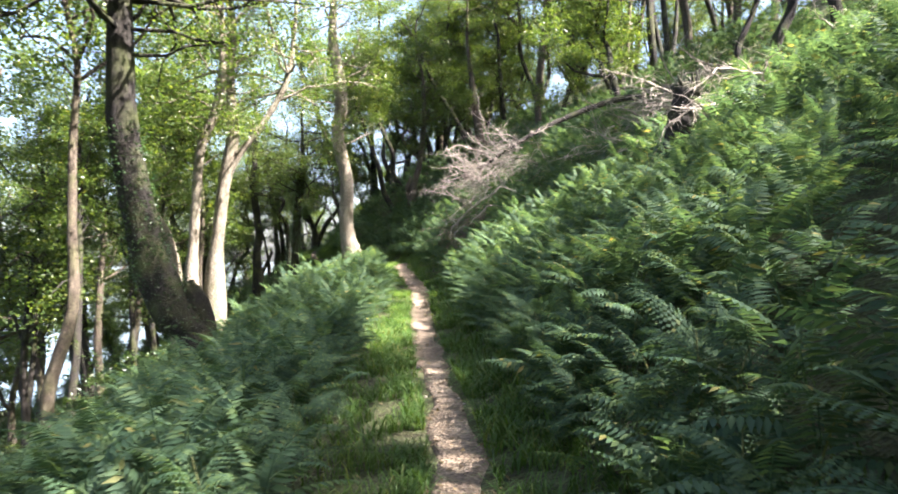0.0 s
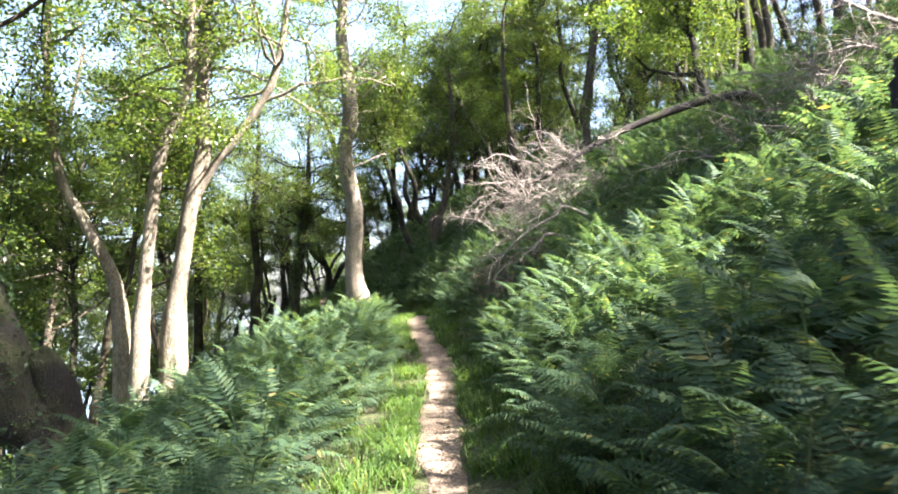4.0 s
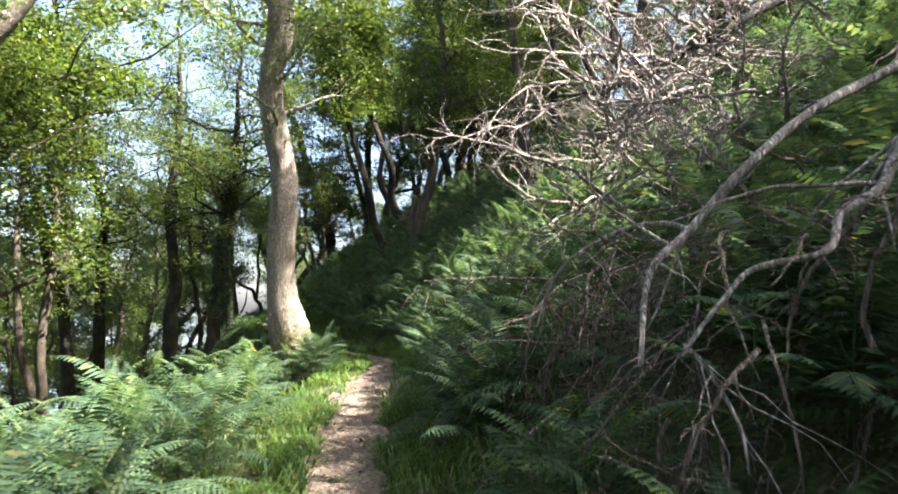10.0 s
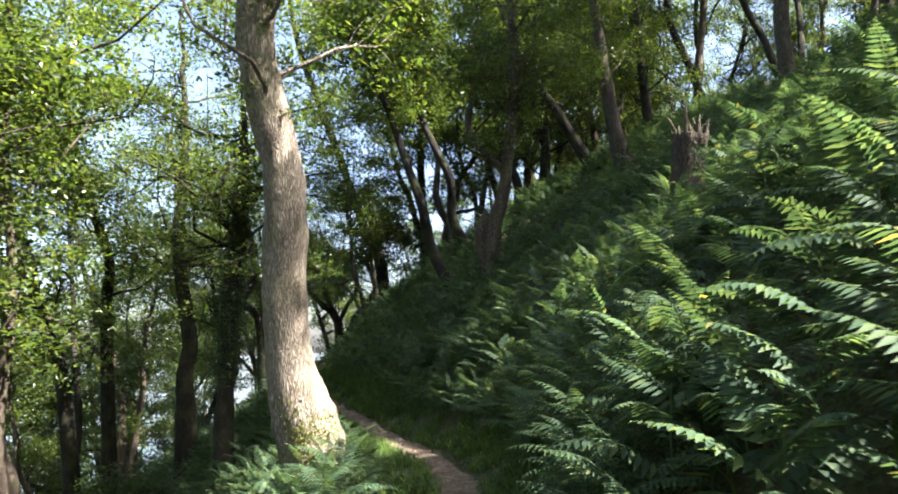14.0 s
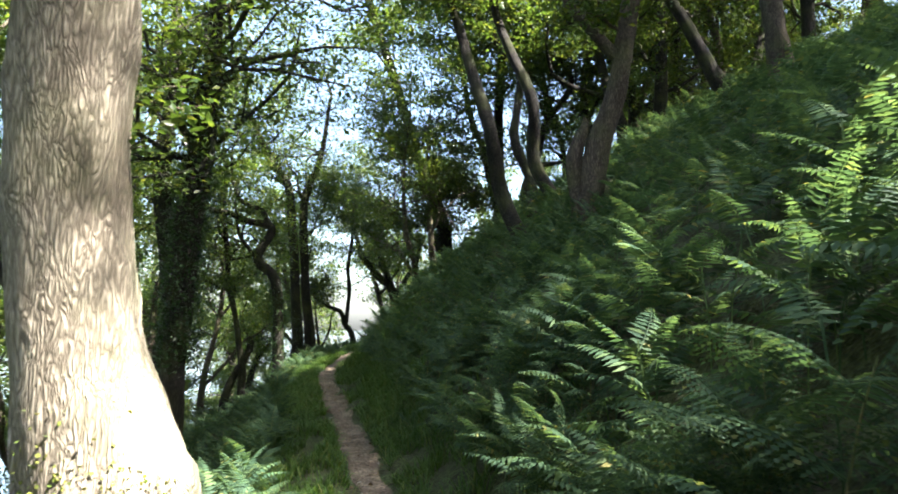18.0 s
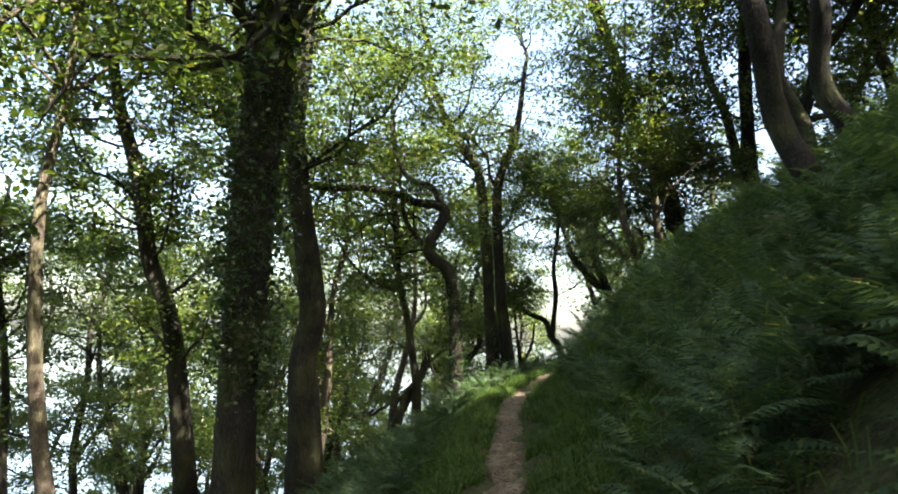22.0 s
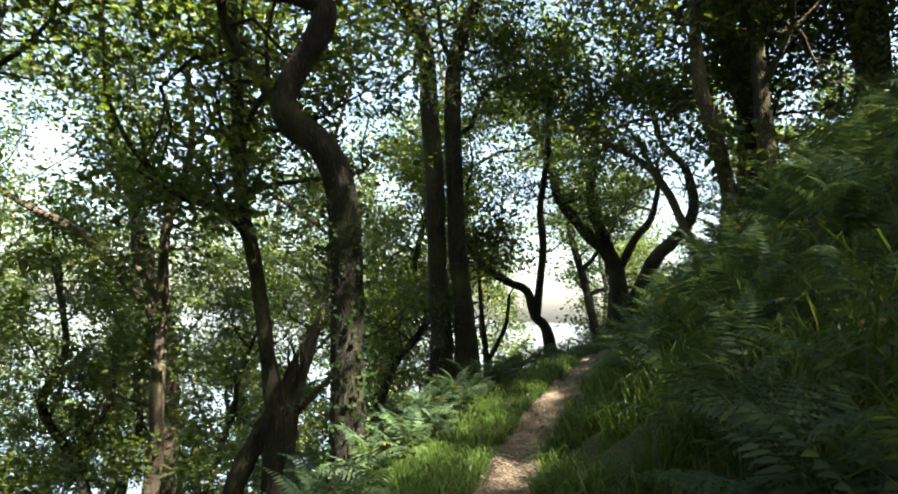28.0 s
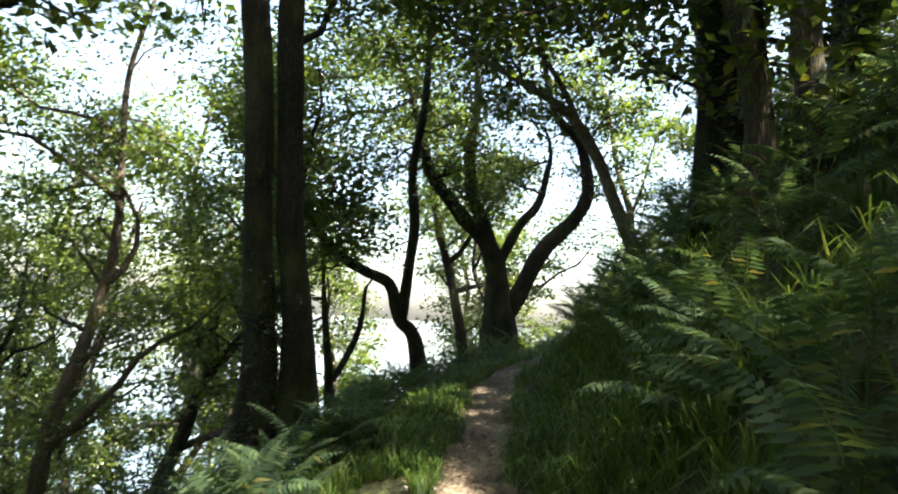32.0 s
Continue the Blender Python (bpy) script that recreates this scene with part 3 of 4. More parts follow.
stem('fork', (-9.27, 43.51, 1.58, 0.046), (-9.09, 43.56, 1.96, 0.046), (-8.97, 43.59, 2.33, 0.037), (-8.93, 43.57, 2.79, 0.027))
stem('y_tree', (-7.89, 49.76, 2.04, 0.346), (-7.97, 49.66, 2.96, 0.279), (-8.04, 49.58, 3.69, 0.226), (-8.32, 49.41, 4.27, 0.186), (-8.69, 49.23, 4.58, 0.159), (-9.06, 49.03, 5.03, 0.133), (-9.44, 48.83, 5.54, 0.12), (-9.63, 48.68, 6.32, 0.093), (-9.95, 48.47, 7.37, 0.053))
stem('y_tree', (-8.09, 49.54, 3.82, 0.173), (-8.32, 49.39, 4.53, 0.159), (-8.58, 49.23, 5.18, 0.146), (-8.66, 49.12, 6.11, 0.12), (-8.55, 49.09, 7.31, 0.08), (-8.75, 48.9, 8.62, 0.04))
stem('y_tree', (-7.83, 49.75, 2.57, 0.213), (-7.54, 49.84, 3.12, 0.199), (-7.1, 49.96, 4.07, 0.186), (-6.5, 50.17, 4.76, 0.159), (-6.19, 50.26, 5.44, 0.146), (-6.4, 50.09, 6.49, 0.106), (-6.96, 49.79, 7.12, 0.08), (-7.29, 49.55, 8.43, 0.053))
stem('y_tree', (-7.97, 49.6, 3.76, 0.12), (-7.59, 49.71, 4.57, 0.106), (-7.21, 49.83, 5.12, 0.093), (-7.01, 49.85, 6.06, 0.053))
stem('lean', (-5.39, 43.34, 3.2, 0.093), (-5.74, 43.19, 3.97, 0.079), (-5.98, 43.09, 4.53, 0.072), (-6.31, 42.96, 5, 0.065), (-6.7, 42.83, 5.26, 0.05), (-7.2, 42.67, 5.51, 0.036), (-7.63, 42.53, 5.77, 0.022))
stem('lean', (-6.13, 43.03, 4.77, 0.043), (-6.47, 42.89, 5.42, 0.036), (-6.8, 42.77, 5.83, 0.022))
stem('right_a', (-4.88, 39.45, 3.47, 0.108), (-4.91, 39.4, 3.95, 0.093), (-5.03, 39.31, 4.49, 0.088), (-5.14, 39.23, 4.87, 0.088), (-5.23, 39.16, 5.26, 0.078), (-5.29, 39.06, 6.28, 0.054), (-5.26, 39, 7.26, 0.029))
stem('right_b', (-4.44, 39.84, 3.71, 0.121), (-4.49, 39.78, 4.31, 0.108), (-4.54, 39.74, 4.83, 0.103), (-4.61, 39.65, 5.9, 0.069), (-4.6, 39.58, 6.97, 0.034))
stem('right_c', (-4.31, 41.73, 4.17, 0.063), (-4.45, 41.61, 5.31, 0.052), (-4.56, 41.51, 6.45, 0.034))
stem('left_a', (-13.73, 40.02, -0.78, 0.158), (-13.66, 39.97, 0.53, 0.14), (-13.72, 39.88, 1.67, 0.123), (-14.01, 39.69, 2.7, 0.114), (-14.23, 39.54, 3.57, 0.105), (-14.49, 39.37, 4.52, 0.088), (-14.76, 39.19, 5.55, 0.079), (-14.9, 39.07, 6.42, 0.07), (-14.97, 38.97, 7.73, 0.044))
stem('left_a', (-13.87, 39.79, 2.1, 0.096), (-14.45, 39.49, 2.77, 0.096), (-14.94, 39.23, 3.35, 0.088), (-15.43, 38.99, 3.68, 0.079), (-15.83, 38.79, 3.87, 0.07), (-16.48, 38.47, 4.23, 0.044))
stem('left_b', (-10.31, 38.57, 0.91, 0.106), (-10.42, 38.47, 1.77, 0.1), (-10.53, 38.37, 2.56, 0.093), (-10.63, 38.3, 3.09, 0.093), (-10.77, 38.2, 3.68, 0.086), (-10.81, 38.14, 4.34, 0.086), (-10.86, 38.07, 5.14, 0.08), (-10.94, 37.98, 6.06, 0.067), (-10.95, 37.9, 7.52, 0.04))
stem('left_b', (-10.82, 38.18, 3.54, 0.053), (-11.22, 37.99, 3.72, 0.047), (-11.65, 37.78, 3.9, 0.04), (-12.09, 37.55, 4.4, 0.033), (-12.4, 37.37, 5.05, 0.02))
stem('deadlean', (-10.8, 38.4, -0.11, 0.133), (-10.54, 38.48, 0.64, 0.12), (-10.25, 38.58, 1.18, 0.113), (-10.07, 38.63, 1.66, 0.1))
stem('long_a', (2.14, 9.45, 2.96, 0.034), (1.88, 9.35, 2.81, 0.031), (1.52, 9.25, 2.62, 0.029), (1.19, 9.10, 2.37, 0.026), (1.00, 9.10, 2.16, 0.023), (0.83, 9.00, 2.01, 0.018), (0.75, 8.85, 1.73, 0.012))
stem('arch', (1.00, 9.10, 2.16, 0.016), (0.96, 9.25, 2.20, 0.015), (0.85, 9.40, 2.19, 0.014), (0.68, 9.45, 2.09, 0.011), (0.60, 9.50, 1.98, 0.009), (0.55, 9.50, 1.83, 0.006))
stem('elbow', (1.81, 9.00, 2.49, 0.034), (1.58, 8.90, 2.38, 0.031), (1.45, 8.80, 2.25, 0.028), (1.30, 8.75, 2.17, 0.021), (1.23, 8.70, 2.06, 0.017), (1.03, 8.70, 2.01, 0.014), (0.95, 8.70, 1.94, 0.012), (0.86, 8.70, 1.83, 0.010), (0.82, 8.70, 1.77, 0.006))
stem('drop', (0.84, 8.75, 1.80, 0.011), (0.90, 8.75, 1.74, 0.010), (0.97, 8.70, 1.59, 0.008), (0.97, 8.65, 1.47, 0.005))
stem('stump', (4.62, 4.65, 2.86, 0.278), (4.67, 4.61, 3.32, 0.251), (4.74, 4.58, 3.71, 0.238), (4.82, 4.54, 4.19, 0.238))
stem('stub', (2.09, 20.87, 3.45, 0.239), (2.14, 20.82, 3.83, 0.21), (2.15, 20.78, 4.21, 0.191), (2.2, 20.73, 4.66, 0.172))


def shift(name, eye, k, thick=1.0):
    """Moves the stems of a tree towards or away from a place."""
    eye = np.array(eye)
    STEMS[name] = [tuple((*(eye + (np.array(r[:3]) - eye) * k), r[3] * k * thick) for r in rows) for rows in STEMS[name]]


for moved in ("s_tree", "left_b", "deadlean"):
    shift(moved, (-4.17, 29.58, 2.37), 0.8)
shift("left_a", (-4.17, 29.58, 2.37), 1.2)
shift("second", (-3.97, 29.04, 2.36), 1.0, 1.2)


def grow(rand, start, way, length, radius, bend=0.35, lift=0.1, steps=6):
    """A gnarled branch: rows of x, y, z, r."""
    p, w, rows = np.array(start, float), unit(np.array(way, float)), []
    for i in range(steps + 1):
        rows.append((*p, radius * (1 - 0.8 * i / steps)))
        w = unit(w + rand.standard_normal(3) * bend + (0, 0, lift))
        p = p + w * length / steps
    return np.array(rows)


def foliage(rand, wood, tips, line, count, length, leaf, spray, depth=2, lift=0.1, light=False):
    """Side branches along a stem, smaller ones on them, and sprays of leaf places."""
    n = len(line)
    for _ in range(count):
        k = int(n * rand.uniform(0.0, 1.0) ** 0.7 * 0.98)
        p, r = line[k, :3], line[k, 3]
        a = rand.uniform(0, 6.283)
        way = np.array([np.cos(a), np.sin(a), rand.uniform(-0.15, 0.75)])
        ln = length * rand.uniform(0.5, 1.15)
        br = grow(rand, p, way, ln, min(r * 0.5, 0.012 + ln * 0.012), 0.38, lift)
        tube(wood, br[::2] if light else br, 3 if light else 5, cap=False)
        for _ in range(4 if depth > 1 else 2):
            m = rand.integers(2, len(br))
            a = rand.uniform(0, 6.283)
            sub = grow(rand, br[m, :3], unit(br[m, :3] - br[m - 1, :3]) + 0.9 * np.array([np.cos(a), np.sin(a), rand.uniform(-0.4, 0.5)]), ln * rand.uniform(0.25, 0.5), br[m, 3] * 0.6, 0.4, 0.0, 4)
            if not light or rand.uniform() < 0.4:
                tube(wood, sub[::2] if light else sub, 3, cap=False)
            tips.extend(sub[2:, :3])
        tips.extend(br[3:, :3])


def crown_mesh(rand, tips, per, leaf, spray, mat, flat=0.55, base=None):
    pile = Pile()
    tips = np.asarray(tips)
    at = np.repeat(tips, per, 0) + rand.standard_normal((len(tips) * per, 3)) * (spray, spray, spray * 0.4)
    if base is not None:
        at = at[~open_lane(at + base)]
    leaves(pile, at, leaf, rand, flat)
    return pile.mesh("crown", [mat])


def hero_tree(name, seed, label, bark=None, top=5.0, twigs=26, reach=2.3, per=26, leaf=0.092, ivy=(), low=0.35, sides=14, kind="tree", flare=1.25):
    """A tree on the traced line of its stems; it goes on upwards past the last row."""
    rand = np.random.default_rng(seed)
    stems = STEMS[name]
    x, y = stems[0][0][:2]
    base = np.array([x, y, float(ground(x, y))])
    ob = thing(kind, base, label, "tree")
    wood, tips = Pile(), []
    for i, rows in enumerate(stems):
        rows = [list(r) for r in rows]
        if i == 0:   # root it in the soil
            rows[0][3] *= flare
            foot = list(rows[0])
            foot[2] = min(base[2] - 0.25, rows[0][2] - 0.2)
            foot[3] *= 1.2
            if rows[0][2] - base[2] > 0.4:
                mid = list(rows[0])
                mid[2] = base[2] + 0.1
                mid[3] *= 1.08
                rows = [foot, mid] + rows
            else:
                rows = [foot] + rows
        line = smooth_line(rows, 5)
        end = line[-1]
        way = unit(line[-1, :3] - line[-6, :3]) + (0, 0, 0.4)
        snag = i > 0 and end[2] - base[2] < 2.6   # a broken stub bears no leaves
        up = grow(rand, end[:3], way, 0.15 if snag else top * (1 if i == 0 else 0.5), end[3], 0.22, 0.15, 8)
        full = np.vstack([line, up[1:]])
        trunk = Pile()
        near = full.copy()
        near[:, :3] -= base
        tube(trunk, near, sides if i == 0 else max(7, sides - 4), 0.035, rand)
        part("trunk" if i == 0 else "limb", trunk.mesh("trunk", [bark or BARK], True), ob)
        from_k = int(len(full) * (low if i == 0 else 0.3))
        live = full[from_k:].copy()
        live[:, :3] -= base
        foliage(rand, wood, tips, live, twigs if i == 0 else 0 if snag else twigs // 3, reach, leaf, 0.3)
        if ivy and i == 0:
            hold = full[int(len(full) * ivy[0]) : int(len(full) * ivy[1])]
            n = int(1500 * (ivy[2] if len(ivy) > 2 else 1))
            puff = ivy[3] if len(ivy) > 3 else 0.045
            k = rand.integers(0, len(hold), n)
            a = rand.uniform(0, 6.283, n)
            out = np.stack([np.cos(a), np.sin(a), 0 * a], -1)
            at = hold[k, :3] - base + out * (hold[k, 3:4] + np.abs(rand.standard_normal((n, 1))) * puff) + rand.standard_normal((n, 3)) * (0.02, 0.02, 0.15)
            cover = Pile()
            leaves(cover, at, 0.05, rand, 0.25, 0.8)
            part("ivy", cover.mesh("ivy", [IVY_LEAF]), ob, "dark green climbing ivy leaves")
    tagged(part("branchwork", wood.mesh("branchwork", [bark or BARK], True), ob), kind="stuff")
    if per:
        part("crown", crown_mesh(rand, tips, per, leaf, 0.24, OAK_LEAF, base=base), ob, "loose crown of small green oak leaves")
    return ob


def dress_curve(ob):
    """The bare strip, the moss and the leafy shoots on the curved oak."""
    rand = np.random.default_rng(71)
    base = np.array(ob.location)
    pile = Pile()
    strip = np.array([(-3.0, 21.44, 1.86, 0.012), (-2.95, 21.43, 1.7, 0.03), (-2.9, 21.43, 1.45, 0.034), (-2.82, 21.47, 1.2, 0.03), (-2.76, 21.52, 0.9, 0.02)])
    strip[:, :3] -= base
    tube(pile, smooth_line(strip, 4), 7, 0.08, rand)
    part("bare_strip", pile.mesh("bare_strip", [DEAD_WOOD], True), ob, "pale strip of bare wood")
    pile = Pile()
    n = 2600
    a = rand.normal(-0.9, 0.75, n)
    z = np.clip(rand.normal(1.15, 0.28, n), 0.75, 1.95)
    axis = smooth_line(STEMS["curve"][0], 5)
    mid = np.stack([np.interp(z, axis[:, 2], axis[:, k]) for k in range(3)], -1)
    r = np.interp(z, axis[:, 2], axis[:, 3])
    at = mid + np.stack([np.cos(a), np.sin(a), 0 * a], -1) * (r + 0.008)[:, None] - base
    leaves(pile, at, 0.022, rand, 0.2, 0.9)
    moss = part("moss", pile.mesh("moss", [MOSS]), ob, "bright green moss round the foot of the trunk")
    tagged(moss, kind="stuff")
    for k, (z, turn) in enumerate(((3.2, 0.5), (3.45, 0.9), (4.6, 2.6), (5.2, 0.4), (6.0, 0.8))):
        start = np.array([np.interp(z, axis[:, 2], axis[:, 0]) + 0.26 * np.cos(turn), np.interp(z, axis[:, 2], axis[:, 1]) + 0.26 * np.sin(turn), z]) - base
        wood, tips = Pile(), []
        for _ in range(3):
            br = grow(rand, start, (np.cos(turn) + rand.normal() * 0.3, np.sin(turn) - 0.4 + rand.normal() * 0.3, 0.3), 0.4, 0.006, 0.3, 0.1, 4)
            tube(wood, br, 4)
            tips.extend(br[1:, :3])
        shoot = part("shoot", wood.mesh("shoot", [BARK], True), ob, "leafy shoot sprouting from the trunk")
        part("leaves", crown_mesh(rand, tips, 7, 0.07, 0.06, OAK_LEAF), shoot)


def build_heroes():
    hero_tree("curve", 11, "pale-barked oak with a curving trunk beside the path", PALE_BARK, 4.0, 44, 2.8, 16, low=0.5, sides=20, flare=1.0)
    dress_curve(bpy.data.objects["tree"])
    hero_tree("lbig", 12, "leaning ivy-clad oak with a split base among ferns", SHADED_BARK, 6.0, 64, 4.0, 22, ivy=(0.22, 0.6, 2, 0.06), low=0.7, sides=18, flare=0.8)
    hero_tree("pale_a", 13, "slender pale oak forking above the ferns", PALE_BARK, 4.0, 44, 3.5, low=0.55)
    hero_tree("pale_b", 14, "slender pale oak with a bent trunk", PALE_BARK, 4.0, 34, 2.9, low=0.5)
    hero_tree("pale_c", 15, "slender pale oak leaning downhill", PALE_BARK, 3.5, 22, low=0.45)
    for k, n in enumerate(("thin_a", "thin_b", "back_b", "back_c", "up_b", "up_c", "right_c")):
        hero_tree(n, 20 + k, "thin crooked oak with bark toned as in shade", SHADED_BARK, 6.0, 42, 2.8, 30, 0.125, low=0.3, sides=9)
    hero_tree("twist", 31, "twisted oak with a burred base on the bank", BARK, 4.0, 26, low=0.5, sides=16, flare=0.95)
    hero_tree("slant", 32, "slanting oak leaning over the bank", SHADED_BARK, 4.0, 22, low=0.4)
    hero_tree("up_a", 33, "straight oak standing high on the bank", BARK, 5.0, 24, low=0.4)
    hero_tree("big", 34, "thick oak standing just below the path, bark toned as in shade", SHADED_BARK, 4.0, 54, 2.9, 24, 0.085, low=0.62, sides=20, flare=1.0, ivy=(0.3, 0.8, 4, 0.1))
    hero_tree("second", 35, "wavy-trunked oak just below the path", SHADED_BARK, 4.5, 44, 2.8, per=24, leaf=0.085, low=0.55, sides=16, flare=1.1)
    hero_tree("s_tree", 36, "shade-toned oak with an S-shaped trunk and a long low limb", SHADED_BARK, 2.0, 26, 1.8, 18, low=0.85, sides=18, flare=1.05, ivy=(0.06, 0.25))
    hero_tree("double", 37, "twin-stemmed oak growing from one base", SHADED_BARK, 4.0, 48, 2.9, low=0.55, sides=16, flare=1.05, ivy=(0.08, 0.3))
    hero_tree("bent", 38, "small oak with a sharply bent limb", SHADED_BARK, 2.0, 11, 1.4, low=0.6, sides=10)
    hero_tree("fork", 39, "forked sapling with bark toned as in shade", SHADED_BARK, 1.5, 10, 0.9, low=0.6, sides=8)
    hero_tree("y_tree", 40, "stout oak forking low into wide limbs at the path's bend", SHADED_BARK, 2.5, 26, 1.8, low=0.55, sides=14)
    hero_tree("lean", 41, "pale thin oak leaning far out over the path", PALE_BARK, 1.5, 20, 1.5, low=0.5, sides=9)
    hero_tree("right_a", 42, "curving oak on the bank above the path", BARK, 4.0, 26, low=0.55, sides=14)
    hero_tree("right_b", 43, "straight oak on the bank above the path", BARK, 4.0, 26, low=0.5, sides=14)
    hero_tree("left_a", 44, "crooked oak down the slope with a long limb", BARK, 3.5, 30, low=0.4, sides=12)
    hero_tree("left_b", 45, "slim wavy oak down the slope", SHADED_BARK, 4.0, 28, low=0.4, sides=12)


build_heroes()


def wild_tree(seed, height, bark, kinds, bare=0.28, per=17, leaf=0.122):
    """A whole oak grown at random, as a pattern for copies."""
    rand = np.random.default_rng(seed)
    lean = rand.uniform(-0.25, 0.25, 2)
    line = [(0, 0, -0.3, 0.2), (0, 0, 0.05, 0.16)]
    p = np.zeros(3)
    for i in range(7):
        p = p + np.array([lean[0] + rand.normal() * 0.22, lean[1] + rand.normal() * 0.22, height / 8])
        line.append((*p, 0.15 * (1 - i / 8)))
    line = smooth_line(line, 4)
    ob = thing("tree", (0, 0, -50), kinds, "tree", "oaks of the wood")
    trunk, wood, tips = Pile(), Pile(), []
    tube(trunk, line, 9, 0.03, rand)
    live = line[int(len(line) * bare) :]
    for _ in range(4):
        k = rand.integers(0, len(live) - 4)
        a = rand.uniform(0, 6.283)
        limb = grow(rand, live[k, :3], (np.cos(a), np.sin(a), 0.9), height * rand.uniform(0.25, 0.4), live[k, 3] * 0.65, 0.3, 0.12, 8)
        tube(wood, limb, 6)
        foliage(rand, wood, tips, limb[2:], 6, 1.5, 0.13, 0.3, light=True)
    foliage(rand, wood, tips, live, 22, height * 0.2, 0.13, 0.3, light=True)
    part("trunk", trunk.mesh("trunk", [bark], True), ob)
    tagged(part("branchwork", wood.mesh("branchwork", [bark], True), ob), kind="stuff")
    part("crown", crown_mesh(rand, tips, per, leaf, 0.26, OAK_LEAF), ob)
    return ob


def plant_wood():
    patterns = [wild_tree(100 + k, h, b, "crooked oak of the wood, its crown full of green leaves") for k, (h, b) in enumerate(((11, SHADED_BARK), (13, BARK), (9, SHADED_BARK), (12, SHADED_BARK), (10, BARK), (14, SHADED_BARK)))]
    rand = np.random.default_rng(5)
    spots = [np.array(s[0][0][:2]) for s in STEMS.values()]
    tall = [wild_tree(120 + k, h, b, "tall oak of the hillside wood with a high leafy crown", 0.42) for k, (h, b) in enumerate(((15, SHADED_BARK), (17, BARK), (14, SHADED_BARK), (16, SHADED_BARK)))]
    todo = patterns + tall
    far = [wild_tree(140 + k, h, SHADED_BARK, "distant oak lower down the wooded hillside", 0.25, 4, 0.32) for k, h in enumerate((9, 11, 10))]
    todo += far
    # high-crowned oaks added to close the canopy, many standing out of view
    high = [wild_tree(130 + k, h, b, "tall oak with a bare trunk and a high crown, added for canopy cover", 0.7) for k, (h, b) in enumerate(((16, SHADED_BARK), (15, BARK)))]
    todo += high
    mixed_kinds = patterns[:3] + tall[:3]
    # zones: along the path from, to; beside it from, to; how many; least spacing; pattern; size
    zones = (
        (-22, 20, -20, -8.0, 13, 2.6, tall, 1.0),
        (20, 46, -24, -10.5, 13, 2.8, mixed_kinds, 1.05),
        (-20, 70, -29, -15, 24, 3.0, far, 0.85),
        (48, 66, -26, -3, 10, 2.8, patterns, 1.1),
        (46, 66, 7, 40, 26, 3.0, patterns, 1.0),
        (60, 100, -28, 40, 28, 3.5, far, 1.2),
        (38, 50, 4.5, 12, 12, 2.0, patterns, 1.0),
        (48, 62, 2.0, 14, 12, 2.2, patterns, 1.0),
        (19.5, 46, 8.0, 26, 22, 2.8, tall, 1.0),
        (14.5, 19.5, 8, 26, 9, 2.8, tall, 1.0),
        (-18, 14.5, 8.0, 22, 18, 2.6, tall, 0.95),
        (-22, 15, 24, 34, 6, 3.0, tall, 1.0),
        (-34, -12, -20, 12, 9, 3.0, patterns, 1.0),
        (11, 30, -18, -11.0, 6, 2.6, tall, 1.05),
        (15, 28, 9, 18, 6, 2.0, high, 1.0),
        (40, 64, -26, -12, 8, 2.6, patterns, 1.0),
        (38, 52, -17, -7.5, 5, 2.3, patterns, 0.9),
    )
    for k, (y0, y1, d0, d1, many, gap, kinds, size) in enumerate(zones, 500):
        made, tries = 0, 0
        rand = np.random.default_rng(k)
        tall_m = (12.0 if kinds is patterns or kinds is far else 15.0) * size
        low = 0.42 if kinds is high else 0.22
        while made < many and tries < 3000:
            tries += 1
            y = rand.uniform(y0, y1)
            x = float(path_x(min(y, 47))) + rand.uniform(d0, d1)
            d = float(across(np.array(x), np.array(y)))
            if abs(d) < 3.5 or min(np.hypot(*(s - (x, y))) for s in spots) < gap or in_gap(x, y, tall_m, low):
                continue
            made += 1
            place(rand, kinds, todo, spots, x, y, size * rand.uniform(0.88, 1.12))
    # oaks added up the bank and downhill, mostly unseen, to shade path and slope
    rand = np.random.default_rng(640)
    young = patterns[2:3]
    slim = [wild_tree(150, 9, SHADED_BARK, "young oak with a bare lower trunk, added to shade the bank", 0.64)]
    todo += slim
